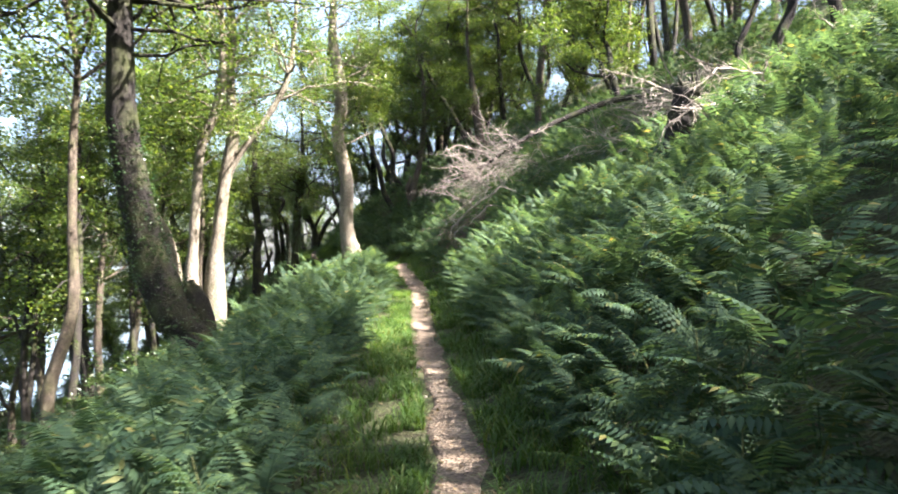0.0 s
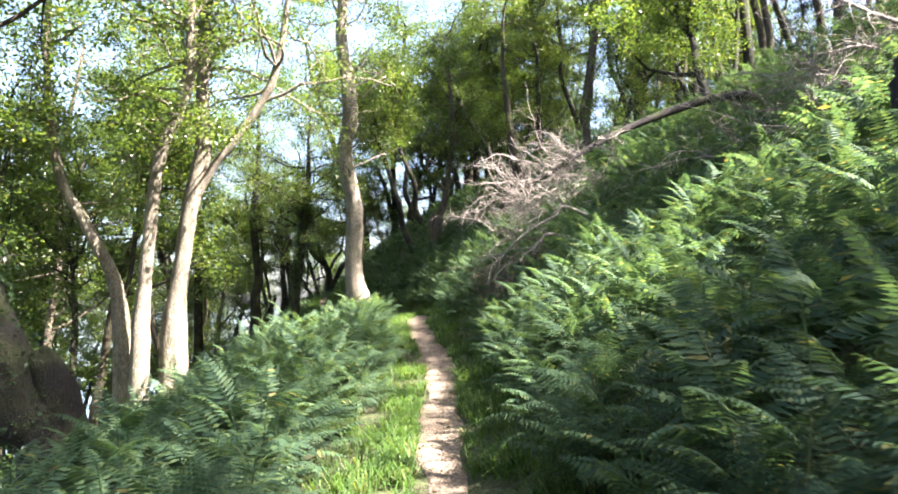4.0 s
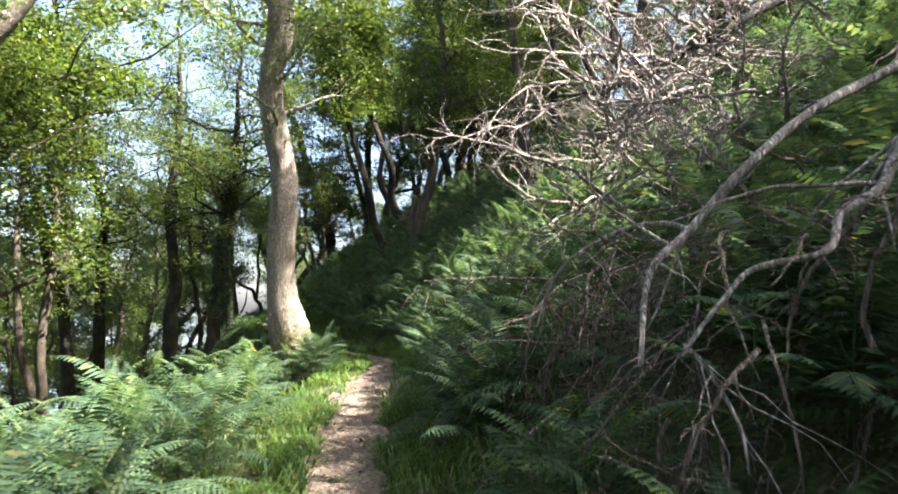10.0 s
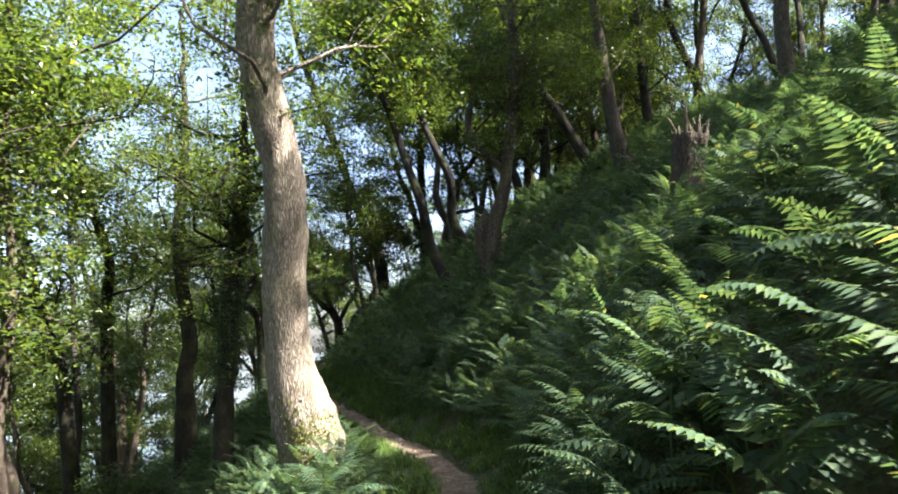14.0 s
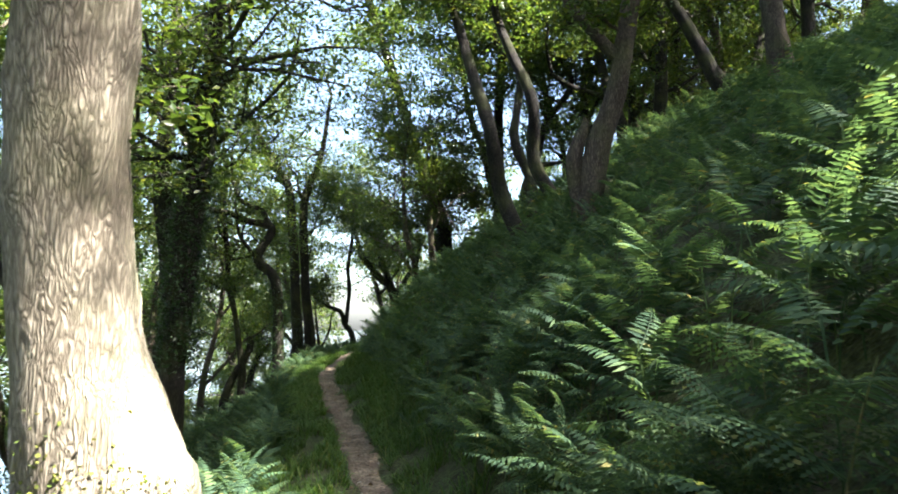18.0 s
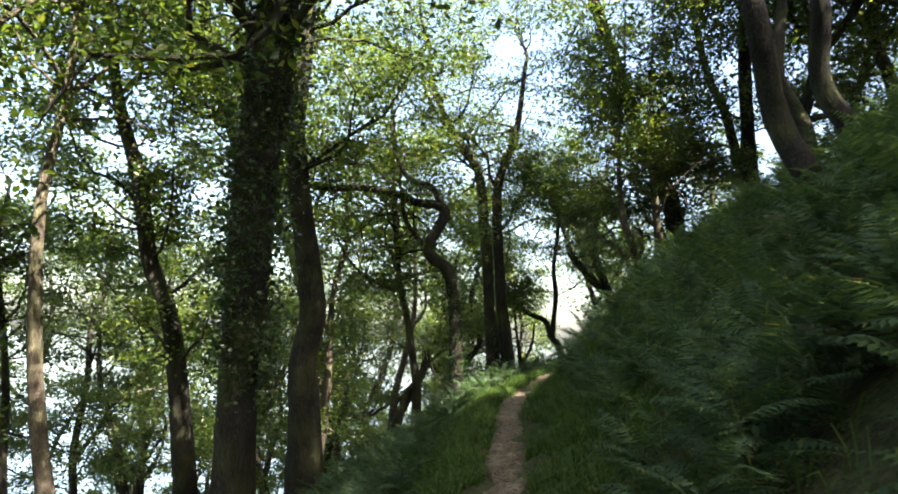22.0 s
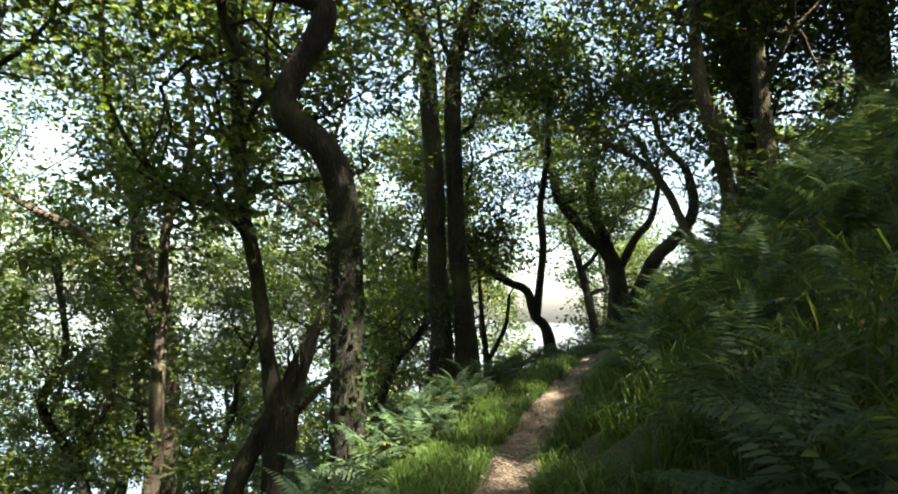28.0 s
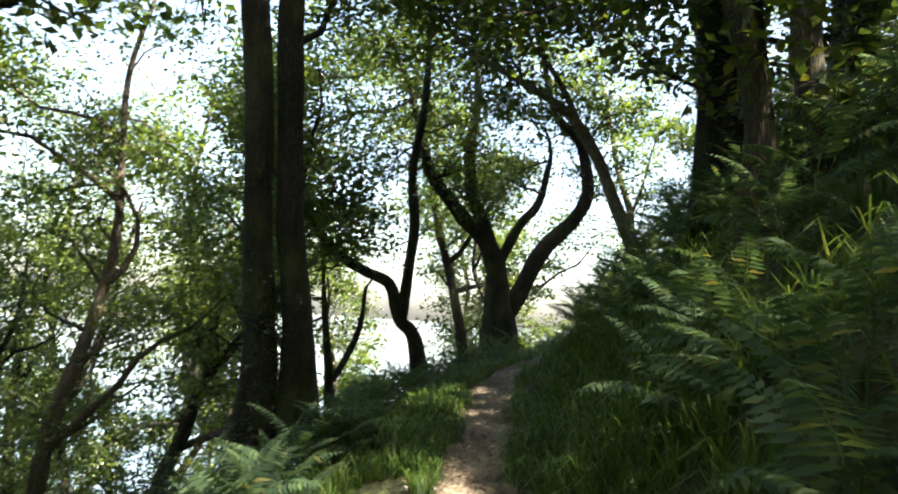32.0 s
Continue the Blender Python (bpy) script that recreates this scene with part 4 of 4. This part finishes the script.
    for x, y, kinds, size in ((8.6, -7.4, high, 0.9), (8.3, -3.6, high, 0.9), (10.6, -1.0, high, 1.0), (8.3, 2.0, high, 0.95), (8.0, 7.5, slim, 0.82), (7.8, 9.2, slim, 0.8), (6.8, 15.6, young, 0.68), (7.2, 18.4, young, 0.52), (6.1, 20.7, young, 0.6), (7.4, 22.8, young, 0.8), (-1.2, 31.5, slim, 1.25), (-0.6, 34.2, slim, 1.25), (-1.4, 37.0, slim, 1.2), (1.0, 39.5, young, 1.0), (-10.5, 27.5, high, 1.0), (-12.6, 31.0, high, 1.0), (-14.5, 37.0, high, 1.05), (-11.5, 23.2, high, 1.0), (-7.0, -4.0, high, 1.0), (-9.2, 0.5, high, 1.0), (-6.8, 1.8, high, 1.0), (-10.5, 5.0, high, 1.0), (-8.6, 9.2, high, 1.0), (-4.8, -2.4, high, 0.95), (-3.9, -6.6, high, 0.95), (8.6, 17.0, high, 1.0), (9.2, 7.1, young, 0.8), (8.7, -8.7, slim, 1.2)):
        place(rand, kinds, todo, spots, x, y, size)


def place(rand, patterns, todo, spots, x, y, size):
    spots.append(np.array([x, y]))
    k = rand.integers(0, len(patterns))
    m = Matrix.Translation((x, y, float(ground(x, y)))) @ Matrix.Rotation(rand.uniform(0, 6.283), 4, "Z") @ Matrix.Scale(size, 4)
    if patterns[k] in todo:
        todo.remove(patterns[k])
        patterns[k].matrix_basis = m
    else:
        copy_thing(patterns[k], m)


plant_wood()


# ---- shrubs below the path ----
def shrub(seed):
    rand = np.random.default_rng(seed)
    ob = thing("shrub", (0, 0, -50), "dense green shrub in the undergrowth below the path", "shrub", "undergrowth shrubs")
    wood, tips = Pile(), []
    for _ in range(7):
        a = rand.uniform(0, 6.283)
        br = grow(rand, (0.1 * np.cos(a), 0.1 * np.sin(a), -0.15), (0.6 * np.cos(a), 0.6 * np.sin(a), 1.0), rand.uniform(1.2, 2.2), 0.02, 0.3, 0.05, 7)
        tube(wood, br, 5)
        foliage(rand, wood, tips, br[2:], 4, 0.6, 0.08, 0.2, 1, light=True)
    tagged(part("woody_base", wood.mesh("woody_base", [SHADED_BARK], True), ob), kind="stuff")
    part("foliage", crown_mesh(rand, tips, 9, 0.1, 0.16, SHRUB_LEAF), ob)
    return ob


def plant_shrubs():
    rand = np.random.default_rng(9)
    patterns = [shrub(200 + k) for k in range(4)]
    todo = list(patterns)
    made = 0
    while made < 130:
        y = rand.uniform(-12, 75)
        d = -(4.2 + 26 * rand.uniform() ** 1.2)
        if y < 14 and d > -6.5:
            continue
        x = float(path_x(y)) + d
        k = rand.integers(0, 4)
        m = Matrix.Translation((x, y, float(ground(x, y)))) @ Matrix.Rotation(rand.uniform(0, 6.283), 4, "Z")
        if patterns[k] in todo:
            todo.remove(patterns[k])
            patterns[k].matrix_basis = m
        else:
            copy_thing(patterns[k], m)
        made += 1


plant_shrubs()


# ---- stumps and dead wood ----
def stump(name, label, seed, bark):
    rand = np.random.default_rng(seed)
    rows = [list(r) for r in STEMS[name][0]]
    x, y = rows[0][:2]
    base = np.array([x, y, float(ground(x, y))])
    foot = list(rows[0])
    foot[2], foot[3] = base[2] - 0.25, foot[3] * 1.25
    if rows[0][2] - base[2] < 0:
        rows[0][2] = base[2] + 0.05
    line = smooth_line([foot] + rows, 5)
    line[:, :3] -= base
    ob = thing("tree_stump", base, label, "stump")
    pile = Pile()
    tube(pile, line, 26, 0.11, rand, True)
    part("trunk", pile.mesh("trunk", [bark], True), ob)
    # torn splinters round the broken top
    pile = Pile()
    top = line[-1]
    for k in range(12):
        a = k * 0.5236 + rand.uniform(-0.2, 0.2)
        o = np.array([np.cos(a), np.sin(a), 0]) * top[3] * 0.8
        tube(pile, grow(rand, top[:3] + o - (0, 0, 0.15), (o[0], o[1], 2.5), rand.uniform(0.2, 0.55), top[3] * 0.26, 0.12, 0.1, 4), 5)
    part("torn_top", pile.mesh("torn_top", [bark], True), ob, "torn and splintered top")
    return ob


stump("stump", "broken dark tree stump standing among bracken on the slope", 50, SHADED_BARK)
stump("stub", "snapped dead trunk with flaking pale bark on the bank", 51, BARK)
stump("deadlean", "leaning broken dead trunk below the path", 52, SHADED_BARK)


def dead_branch(rand, at, way, length, radius, mat, label, group, droop=-0.05):
    ob = thing("dead_branch", at, label, "branch", group)
    pile = Pile()
    main = grow(rand, (0, 0, 0), way, length, radius, 0.2, droop, 9)
    tube(pile, main, 7, 0.04, rand)
    part("stem", pile.mesh("stem", [mat], True), ob)
    pile = Pile()
    for _ in range(int(7 * length)):
        m = rand.integers(1, len(main) - 1)
        w = unit(main[m + 1, :3] - main[m, :3]) * 0.9 + rand.standard_normal(3) * (0.6, 0.6, 0.5)
        sub = grow(rand, main[m, :3], w, length * rand.uniform(0.15, 0.45), main[m, 3] * 0.55, 0.25, droop, 6)
        tube(pile, sub, 4)
        for _ in range(3):
            j = rand.integers(1, 6)
            w = unit(sub[j + 1, :3] - sub[j, :3]) + rand.standard_normal(3) * 0.6
            tube(pile, grow(rand, sub[j, :3], w, length * rand.uniform(0.08, 0.2), max(sub[j, 3] * 0.6, 0.003), 0.3, 0, 4), 3)
    tagged(part("twig_tangle", pile.mesh("twig_tangle", [mat], True), ob), kind="stuff")
    return ob


def brush_pile():
    """A fallen dead crown lying down the bank."""
    rand = np.random.default_rng(60)
    for k in range(62):
        y = rand.uniform(11.0, 14.4)
        d = rand.uniform(2.0, 3.8)
        x = float(path_x(y)) + d
        z = float(ground(x, y)) + rand.uniform(0.7, 1.7)
        dead_branch(rand, (x, y, z), (-0.7 + rand.normal() * 0.5, -0.4 + rand.normal() * 0.6, 0.15 + rand.normal() * 0.45), rand.uniform(0.8, 1.7), rand.uniform(0.009, 0.021), DEAD_WOOD, "bleached dead branch with bare twigs in the brush pile", "fallen brush pile")
    log = smooth_line([(8.0, 13.9, float(ground(8.0, 13.9)) - 0.1, 0.15), (6.4, 13.4, 5.9, 0.13), (4.2, 12.95, 5.15, 0.1), (2.9, 12.6, 4.45, 0.075), (2.2, 12.4, 4.0, 0.05), (1.6, 12.2, 3.65, 0.03), (1.1, 12.0, 3.5, 0.014)], 5)
    log[:, 3] *= 0.75
    at = log[0, :3].copy()
    log[:, :3] -= at
    ob = thing("fallen_tree", at, "fallen dead tree with bleached bare boughs lying down the bank", "tree", "fallen brush pile")
    pile = Pile()
    tube(pile, log, 12, 0.05, rand)
    # trunk takes the near-black bark, its shade painted in; boughs stay bleached
    part("trunk", pile.mesh("trunk", [SHADED_BARK], True), ob, "dead trunk with bark toned as in shade")
    for k in range(26):
        m = rand.integers(12, len(log) - 2)
        bough, twigs = Pile(), Pile()
        main = grow(rand, log[m, :3], (-0.9 + rand.normal() * 0.35, -0.5 + rand.normal() * 0.6, -0.05 + rand.normal() * 0.45), rand.uniform(0.9, 2.1), min(log[m, 3] * 0.7, rand.uniform(0.012, 0.026)), 0.34, -0.06, 10)
        tube(bough, main, 6, 0.05, rand)
        bough = part("bough", bough.mesh("bough", [DEAD_WOOD], True), ob)
        for _ in range(9):
            j = rand.integers(2, 9)
            w = unit(main[j + 1, :3] - main[j, :3]) + rand.standard_normal(3) * 0.65
            sub = grow(rand, main[j, :3], w, rand.uniform(0.25, 0.7), main[j, 3] * 0.6, 0.35, -0.05, 6)
            tube(twigs, sub, 4)
            tube(twigs, grow(rand, sub[3, :3], unit(sub[4, :3] - sub[3, :3]) + rand.standard_normal(3) * 0.7, rand.uniform(0.12, 0.3), sub[3, 3] * 0.7, 0.35, 0, 4), 3)
        tagged(part("twig_tangle", twigs.mesh("twig_tangle", [DEAD_WOOD], True), bough), kind="stuff")
    for n in ("long_a", "arch", "elbow", "drop"):
        first = STEMS[n][0][0]
        root = (first[0] + 1.1, first[1] + 0.2, float(ground(first[0] + 1.1, first[1] + 0.2)) - 0.1, first[3] * 1.3)
        line = smooth_line((root,) + STEMS[n][0] if n in ("long_a", "elbow") else STEMS[n][0], 5)
        line[:, 3] *= 0.62
        at = line[0, :3].copy()
        line[:, :3] -= at
        ob = thing("fallen_limb", at, "long bare pale limb of a fallen tree lying down the bank", "branch", "fallen brush pile")
        pile = Pile()
        tube(pile, line, 8, 0.05, rand)
        part("stem", pile.mesh("stem", [DEAD_WOOD], True), ob)
        for _ in range(6):
            m = rand.integers(3, len(line) - 3)
            twig = Pile()
            w = unit(line[m + 1, :3] - line[m, :3]) + rand.standard_normal(3) * 0.6
            tube(twig, grow(rand, line[m, :3], w, rand.uniform(0.25, 0.8), line[m, 3] * 0.5, 0.22, -0.05, 7), 5)
            part("twig", twig.mesh("twig", [DEAD_WOOD], True), ob)
    for k in range(64):
        y = rand.uniform(8.7, 10.6)
        x = float(path_x(y)) + rand.uniform(0.95, 1.9)
        z = float(ground(x, y)) + rand.uniform(0.25, 1.1)
        dead_branch(rand, (x, y, z), (-0.6 + rand.normal() * 0.4, -0.3 + rand.normal() * 0.5, -0.25 + rand.normal() * 0.35), rand.uniform(0.5, 1.05), rand.uniform(0.005, 0.012), BROWN_TWIG, "thin brown dead branch tangled over the bank", "fallen brush pile")
    for k in range(52):
        y = rand.uniform(3.8, 11.0)
        x = float(path_x(y)) + rand.uniform(4.6, 7.8)
        z = float(ground(x, y)) + rand.uniform(0.35, 1.05)
        dead_branch(rand, (x, y, z), (-0.8 + rand.normal() * 0.4, -0.2 + rand.normal() * 0.6, 0.3 + rand.normal() * 0.3), rand.uniform(1.0, 2.2), rand.uniform(0.014, 0.032), DEAD_WOOD, "sunlit bleached dead branch high on the slope", "dead branches on the slope")


brush_pile()


# ---- ferns ----
def frond(rand, length, pairs, lobes, droop=0.7):
    """One leafy arm of a fern along +y from the origin: arrays for Pile."""
    pile = Pile()
    n = 9
    s = np.linspace(0, 1, n)
    tilt = 0.75 - droop * 1.3 * s**1.2
    step = length / (n - 1)
    y = np.concatenate([[0], np.cumsum(np.cos(tilt[:-1]) * step)])
    z = np.concatenate([[0], np.cumsum(np.sin(tilt[:-1]) * step)])
    x = 0.06 * length * np.sin(s * 2.5) * rand.uniform(-1, 1)
    line = np.stack([x, y, z, 0.006 * (1 - 0.85 * s) + 0.001], -1)
    if lobes:
        tube(pile, line, 3, cap=False)
    else:
        c = line[::2, :3]
        v = np.stack([c - (0.004, 0, 0), c + (0.004, 0, 0)], 1).reshape(-1, 3)
        i = np.arange(len(c) - 1)[:, None] * 2
        pile.add(v, i + [0, 1, 3, 2])
    at = 0.1 + 0.885 * np.linspace(0, 1, pairs) ** 0.92
    for k, a in enumerate(at):
        c = np.array([np.interp(a, s, line[:, i]) for i in range(3)])
        fwd = unit(np.array([0, np.cos(np.interp(a, s, tilt)), np.sin(np.interp(a, s, tilt))]))
        up = np.array([0, -fwd[2], fwd[1]])
        u = (a - 0.1) / 0.9
        w = length * 0.27 * (1 - u) ** 0.8 * min(1, 0.6 + u * 3) * rand.uniform(0.88, 1.1) + 0.015
        for side in (-1, 1):
            way = unit(np.array([side, 0, 0]) + fwd * (0.35 + 0.3 * u) - up * 0.25 + rand.standard_normal(3) * 0.06)
            lat = unit(np.cross(up, way))
            wid = min(w * 0.24, length * 0.9 / pairs * (0.6 if lobes else 0.52))
            if lobes == 0:
                v = np.array([c, c + way * w * 0.4 + lat * wid, c + way * w - up * w * 0.15, c + way * w * 0.4 - lat * wid])
                pile.add(v, None, [(0, 1, 2), (0, 2, 3)])
            else:
                q = np.linspace(0, 1, lobes + 1)
                mid = c + way * (q * w)[:, None] - up * (0.18 * w * q**2)[:, None]
                reach = wid * (1.15 - q[:-1] * 0.95)
                m0, m1 = mid[:-1], mid[1:]
                tip = (m0 + m1) / 2 + way * w / lobes * 0.35
                a1 = tip + lat * reach[:, None] + up * wid * 0.12
                b1 = tip - lat * reach[:, None] + up * wid * 0.12
                v = np.concatenate([m0, m1, a1, b1])
                i = np.arange(lobes)
                pile.add(v, None, np.concatenate([np.stack([i, i + lobes, i + 2 * lobes], -1), np.stack([i, i + 3 * lobes, i + lobes], -1)]))
    return pile


def plant_ferns():
    rand = np.random.default_rng(77)
    fine = [frond(rand, 1.0, 16, 5, rand.uniform(0.5, 1.0)).mesh("frond", [FERN_LEAF]) for _ in range(7)]
    rough_piles = [frond(rand, 1.0, 15 if k < 10 else 10, 0, rand.uniform(0.5, 1.0)) for k in range(16)]
    rough = []
    for p in rough_piles:
        rough.append((np.concatenate(p.v), np.concatenate(p.q), np.concatenate(p.t)))
    mass = Pile()
    spots = []
    for _ in range(5000):
        y = rand.uniform(-11, 48)
        if rand.uniform() < 0.58:
            d = (0.72 if y < 29 else 0.85) + 14.0 * rand.uniform() ** 1.8
        else:
            d = -((0.98 if y < 4 else 0.8 if y < 16 else 0.95) + 9.0 * rand.uniform() ** 1.5)
        if 13.4 < y < 17.6 and -2.0 < d < 0:
            continue
        if y > 27 and 0 < d < 1.9 and rand.uniform() < 0.55:
            continue
        if 8.4 < y < 10.4 and 0.5 < d < 1.6 and rand.uniform() < 0.75:
            continue
        spots.append((y, d))
    for _ in range(520):
        spots.append((rand.uniform(-10, 11), rand.uniform(1.3, 8.5)))
    for _ in range(260):
        spots.append((rand.uniform(-6, 13.4), -rand.uniform(1.0, 3.6)))
    for _ in range(300):
        spots.append((rand.uniform(13, 24), rand.uniform(1.5, 7.5)))
    for gx, gy, many in ((-0.6, 27.2, 40), (-3.9, 4.9, 34)):   # thick growth round two of the oaks
        for _ in range(many):
            x, y = gx + rand.normal() * 0.9, gy + rand.normal() * 0.9
            spots.append((y, float(across(np.array(x), np.array(y)))))
    fine_left = 290
    order = sorted(spots, key=lambda s: abs(s[1]))
    for k, (y, d) in enumerate(order):
        slope = float(path_x(y + 0.5) - path_x(y - 0.5))
        x, yy = float(path_x(y)) + d / math.sqrt(1 + slope**2), y - d * slope / math.sqrt(1 + slope**2)
        z = float(ground(x, yy)) - 0.02
        tall = 1.0 if y < 24 else 0.75 if d > 0 else 0.55
        far = abs(d) > 4.5
        high = min(rand.uniform(0.5, 0.95) * tall, (abs(d) - 0.3) * (1.0 if y < 27 else 0.7))
        arm = (0.75 if far else min(0.5, (abs(d) - 0.22) * 0.9)) * (0.85 + 0.15 * tall)
        count = rand.integers(5, 7) if far else rand.integers(7, 11)
        if abs(x - 4.2) < 0.9 and 1.8 < yy < 5.0:
            high *= 0.45   # low growth in front of the stump
        near = fine_left > 0 and y < 33 and rand.uniform() < 0.75
        bow = rand.normal(0, 0.12, 2)
        q = np.linspace(0, 1, 5)
        stalk = np.stack([bow[0] * q**2 * high, bow[1] * q**2 * high, q * (high + 0.05) - 0.03, 0.006 - 0.003 * q], -1)
        if near:
            fine_left -= 1
            ob = thing("fern", (x, yy, z), "green bracken fern with arching fronds beside the path", "fern", "bracken along the path")
            pile = Pile()
            tube(pile, stalk, 5)
            part("stalk", pile.mesh("stalk", [STEM], True), ob, "greenish brown stalk")
        elif not far:
            c = stalk[::2, :3]
            v = np.stack([c - (0.004, 0, 0), c + (0.004, 0, 0)], 1).reshape(-1, 3)
            i = np.arange(len(c) - 1)[:, None] * 2
            mass.add(v + (x, yy, z), i + [0, 1, 3, 2])
        turn = rand.uniform(0, 6.283)
        for f in range(count):
            a = turn + f * 2.4 + rand.normal() * 0.3
            u = 0.3 + 0.7 * (f + 0.5) / count
            l = arm * rand.uniform(0.75, 1.15) * (1.2 - 0.4 * u)
            at = Matrix.Translation((bow[0] * u**2 * high, bow[1] * u**2 * high, high * u))
            m = at @ Matrix.Rotation(a, 4, "Z") @ Matrix.Rotation(rand.normal() * 0.2 + 0.5 * (u - 0.6), 4, "X") @ Matrix.Rotation(rand.normal() * 0.25, 4, "Y") @ Matrix.Scale(l, 4)
            if near:
                fr = new("frond", fine[rand.integers(0, len(fine))])
                fr.parent = ob
                fr.matrix_basis = m
            else:
                v, q4, t = rough[rand.integers(10, 16) if far else rand.integers(0, 10)]
                mm = np.array(m)
                mass.add(v @ mm[:3, :3].T + mm[:3, 3] + (x, yy, z), q4, t)
    ob = new("bracken", mass.mesh("bracken", [FERN_LEAF]))
    tagged(ob, "green bracken covering the hillside like a feathery carpet", "ferns", kind="stuff")


plant_ferns()


# ---- grass, litter and pebbles ----
def plant_grass():
    rand = np.random.default_rng(88)
    y = np.concatenate([rand.uniform(-11, 46, 90000), rand.uniform(26, 46, 26000)])
    n = len(y)
    d = np.where(rand.uniform(size=n) < 0.5, 0.2 + np.abs(rand.standard_normal(n)) * np.where(y > 28, 0.8, 0.4), -0.2 - np.abs(rand.standard_normal(n)) * np.where(y > 18, 0.62, 0.36))
    tuft = waves(d * 1.0, y, 1.1, 31)
    keep = (tuft > -0.25) & ~((y > 13.8) & (y < 16.6) & (np.abs(d) < 0.55) & (rand.uniform(size=n) < 0.8))
    y, d = y[keep], d[keep]
    n = len(y)
    slope = path_x(y + 0.5) - path_x(y - 0.5)
    k = 1 / np.sqrt(1 + slope**2)
    x, yy = path_x(y) + d * k, y - d * slope * k
    base = np.stack([x, yy, ground(x, yy) - 0.02], -1)
    h = rand.uniform(0.1, 0.36, n) * np.where((y > 27) & (d > 0), 1.1, np.where(d < 0, 0.8, 1.0)) * (0.55 + 0.5 * np.clip(np.abs(d), 0, 1.0))
    a = rand.uniform(0, 6.283, n)
    out = np.stack([np.cos(a), np.sin(a), 0 * a], -1)
    side = np.stack([-np.sin(a), np.cos(a), 0 * a], -1)
    bend = rand.uniform(0.55, 1.5, n)[:, None]
    w = rand.uniform(0.0035, 0.007, n)[:, None]
    hh = h[:, None]
    up = np.array([0, 0, 1.0])
    m1 = base + up * hh * 0.45 + out * hh * 0.12 * bend
    m2 = base + up * hh * 0.8 + out * hh * 0.42 * bend
    tip = base + up * hh * (1.0 - 0.35 * bend) + out * hh * 0.95 * bend
    v = np.stack([base - side * w, base + side * w, m1 - side * w, m1 + side * w, m2 - side * w * 0.7, m2 + side * w * 0.7, tip], 1).reshape(-1, 3)
    i = np.arange(n)[:, None] * 7
    me = mesh_of("grass", v, [np.concatenate([i + [0, 1, 3, 2], i + [2, 3, 5, 4]]), i + [4, 5, 6]], [GRASS_BLADE])
    tagged(new("grass", me), "long green grass growing along the edges of the path", "grass", kind="stuff")
    # dry leaves and twigs on the path
    n = 1300
    y = rand.uniform(-11, 46, n)
    d = rand.normal(0, 0.28, n)
    x = path_x(y) + d
    pile = Pile()
    leaves(pile, np.stack([x, y, ground(x, y) + 0.03], -1), 0.055, rand, 0.93, 0.6)
    tagged(new("leaf_litter", pile.mesh("leaf_litter", [DRY_LEAF])), "dry brown leaves scattered over the path", "leaves", kind="stuff")
    pile = Pile()
    for _ in range(420):
        y = rand.uniform(-10, 45)
        x = float(path_x(y)) + rand.normal(0, 0.18)
        r = rand.uniform(0.008, 0.026)
        c = np.array([x, y, float(ground(np.array(x), np.array(y))) + 0.016])
        q = unit(rand.standard_normal((6, 3)) * 0.25 + np.array([(1, 0, 0), (0, 1, 0), (-1, 0, 0), (0, -1, 0), (0, 0, 1), (0, 0, -1)])) * r * (1.3, 1.0, 0.6)
        pile.add(c + q, None, [(0, 1, 4), (1, 2, 4), (2, 3, 4), (3, 0, 4), (1, 0, 5), (2, 1, 5), (3, 2, 5), (0, 3, 5)])
    tagged(new("pebbles", pile.mesh("pebbles", [STONE])), "small grey stones trodden into the path", "stones", kind="stuff")


plant_grass()
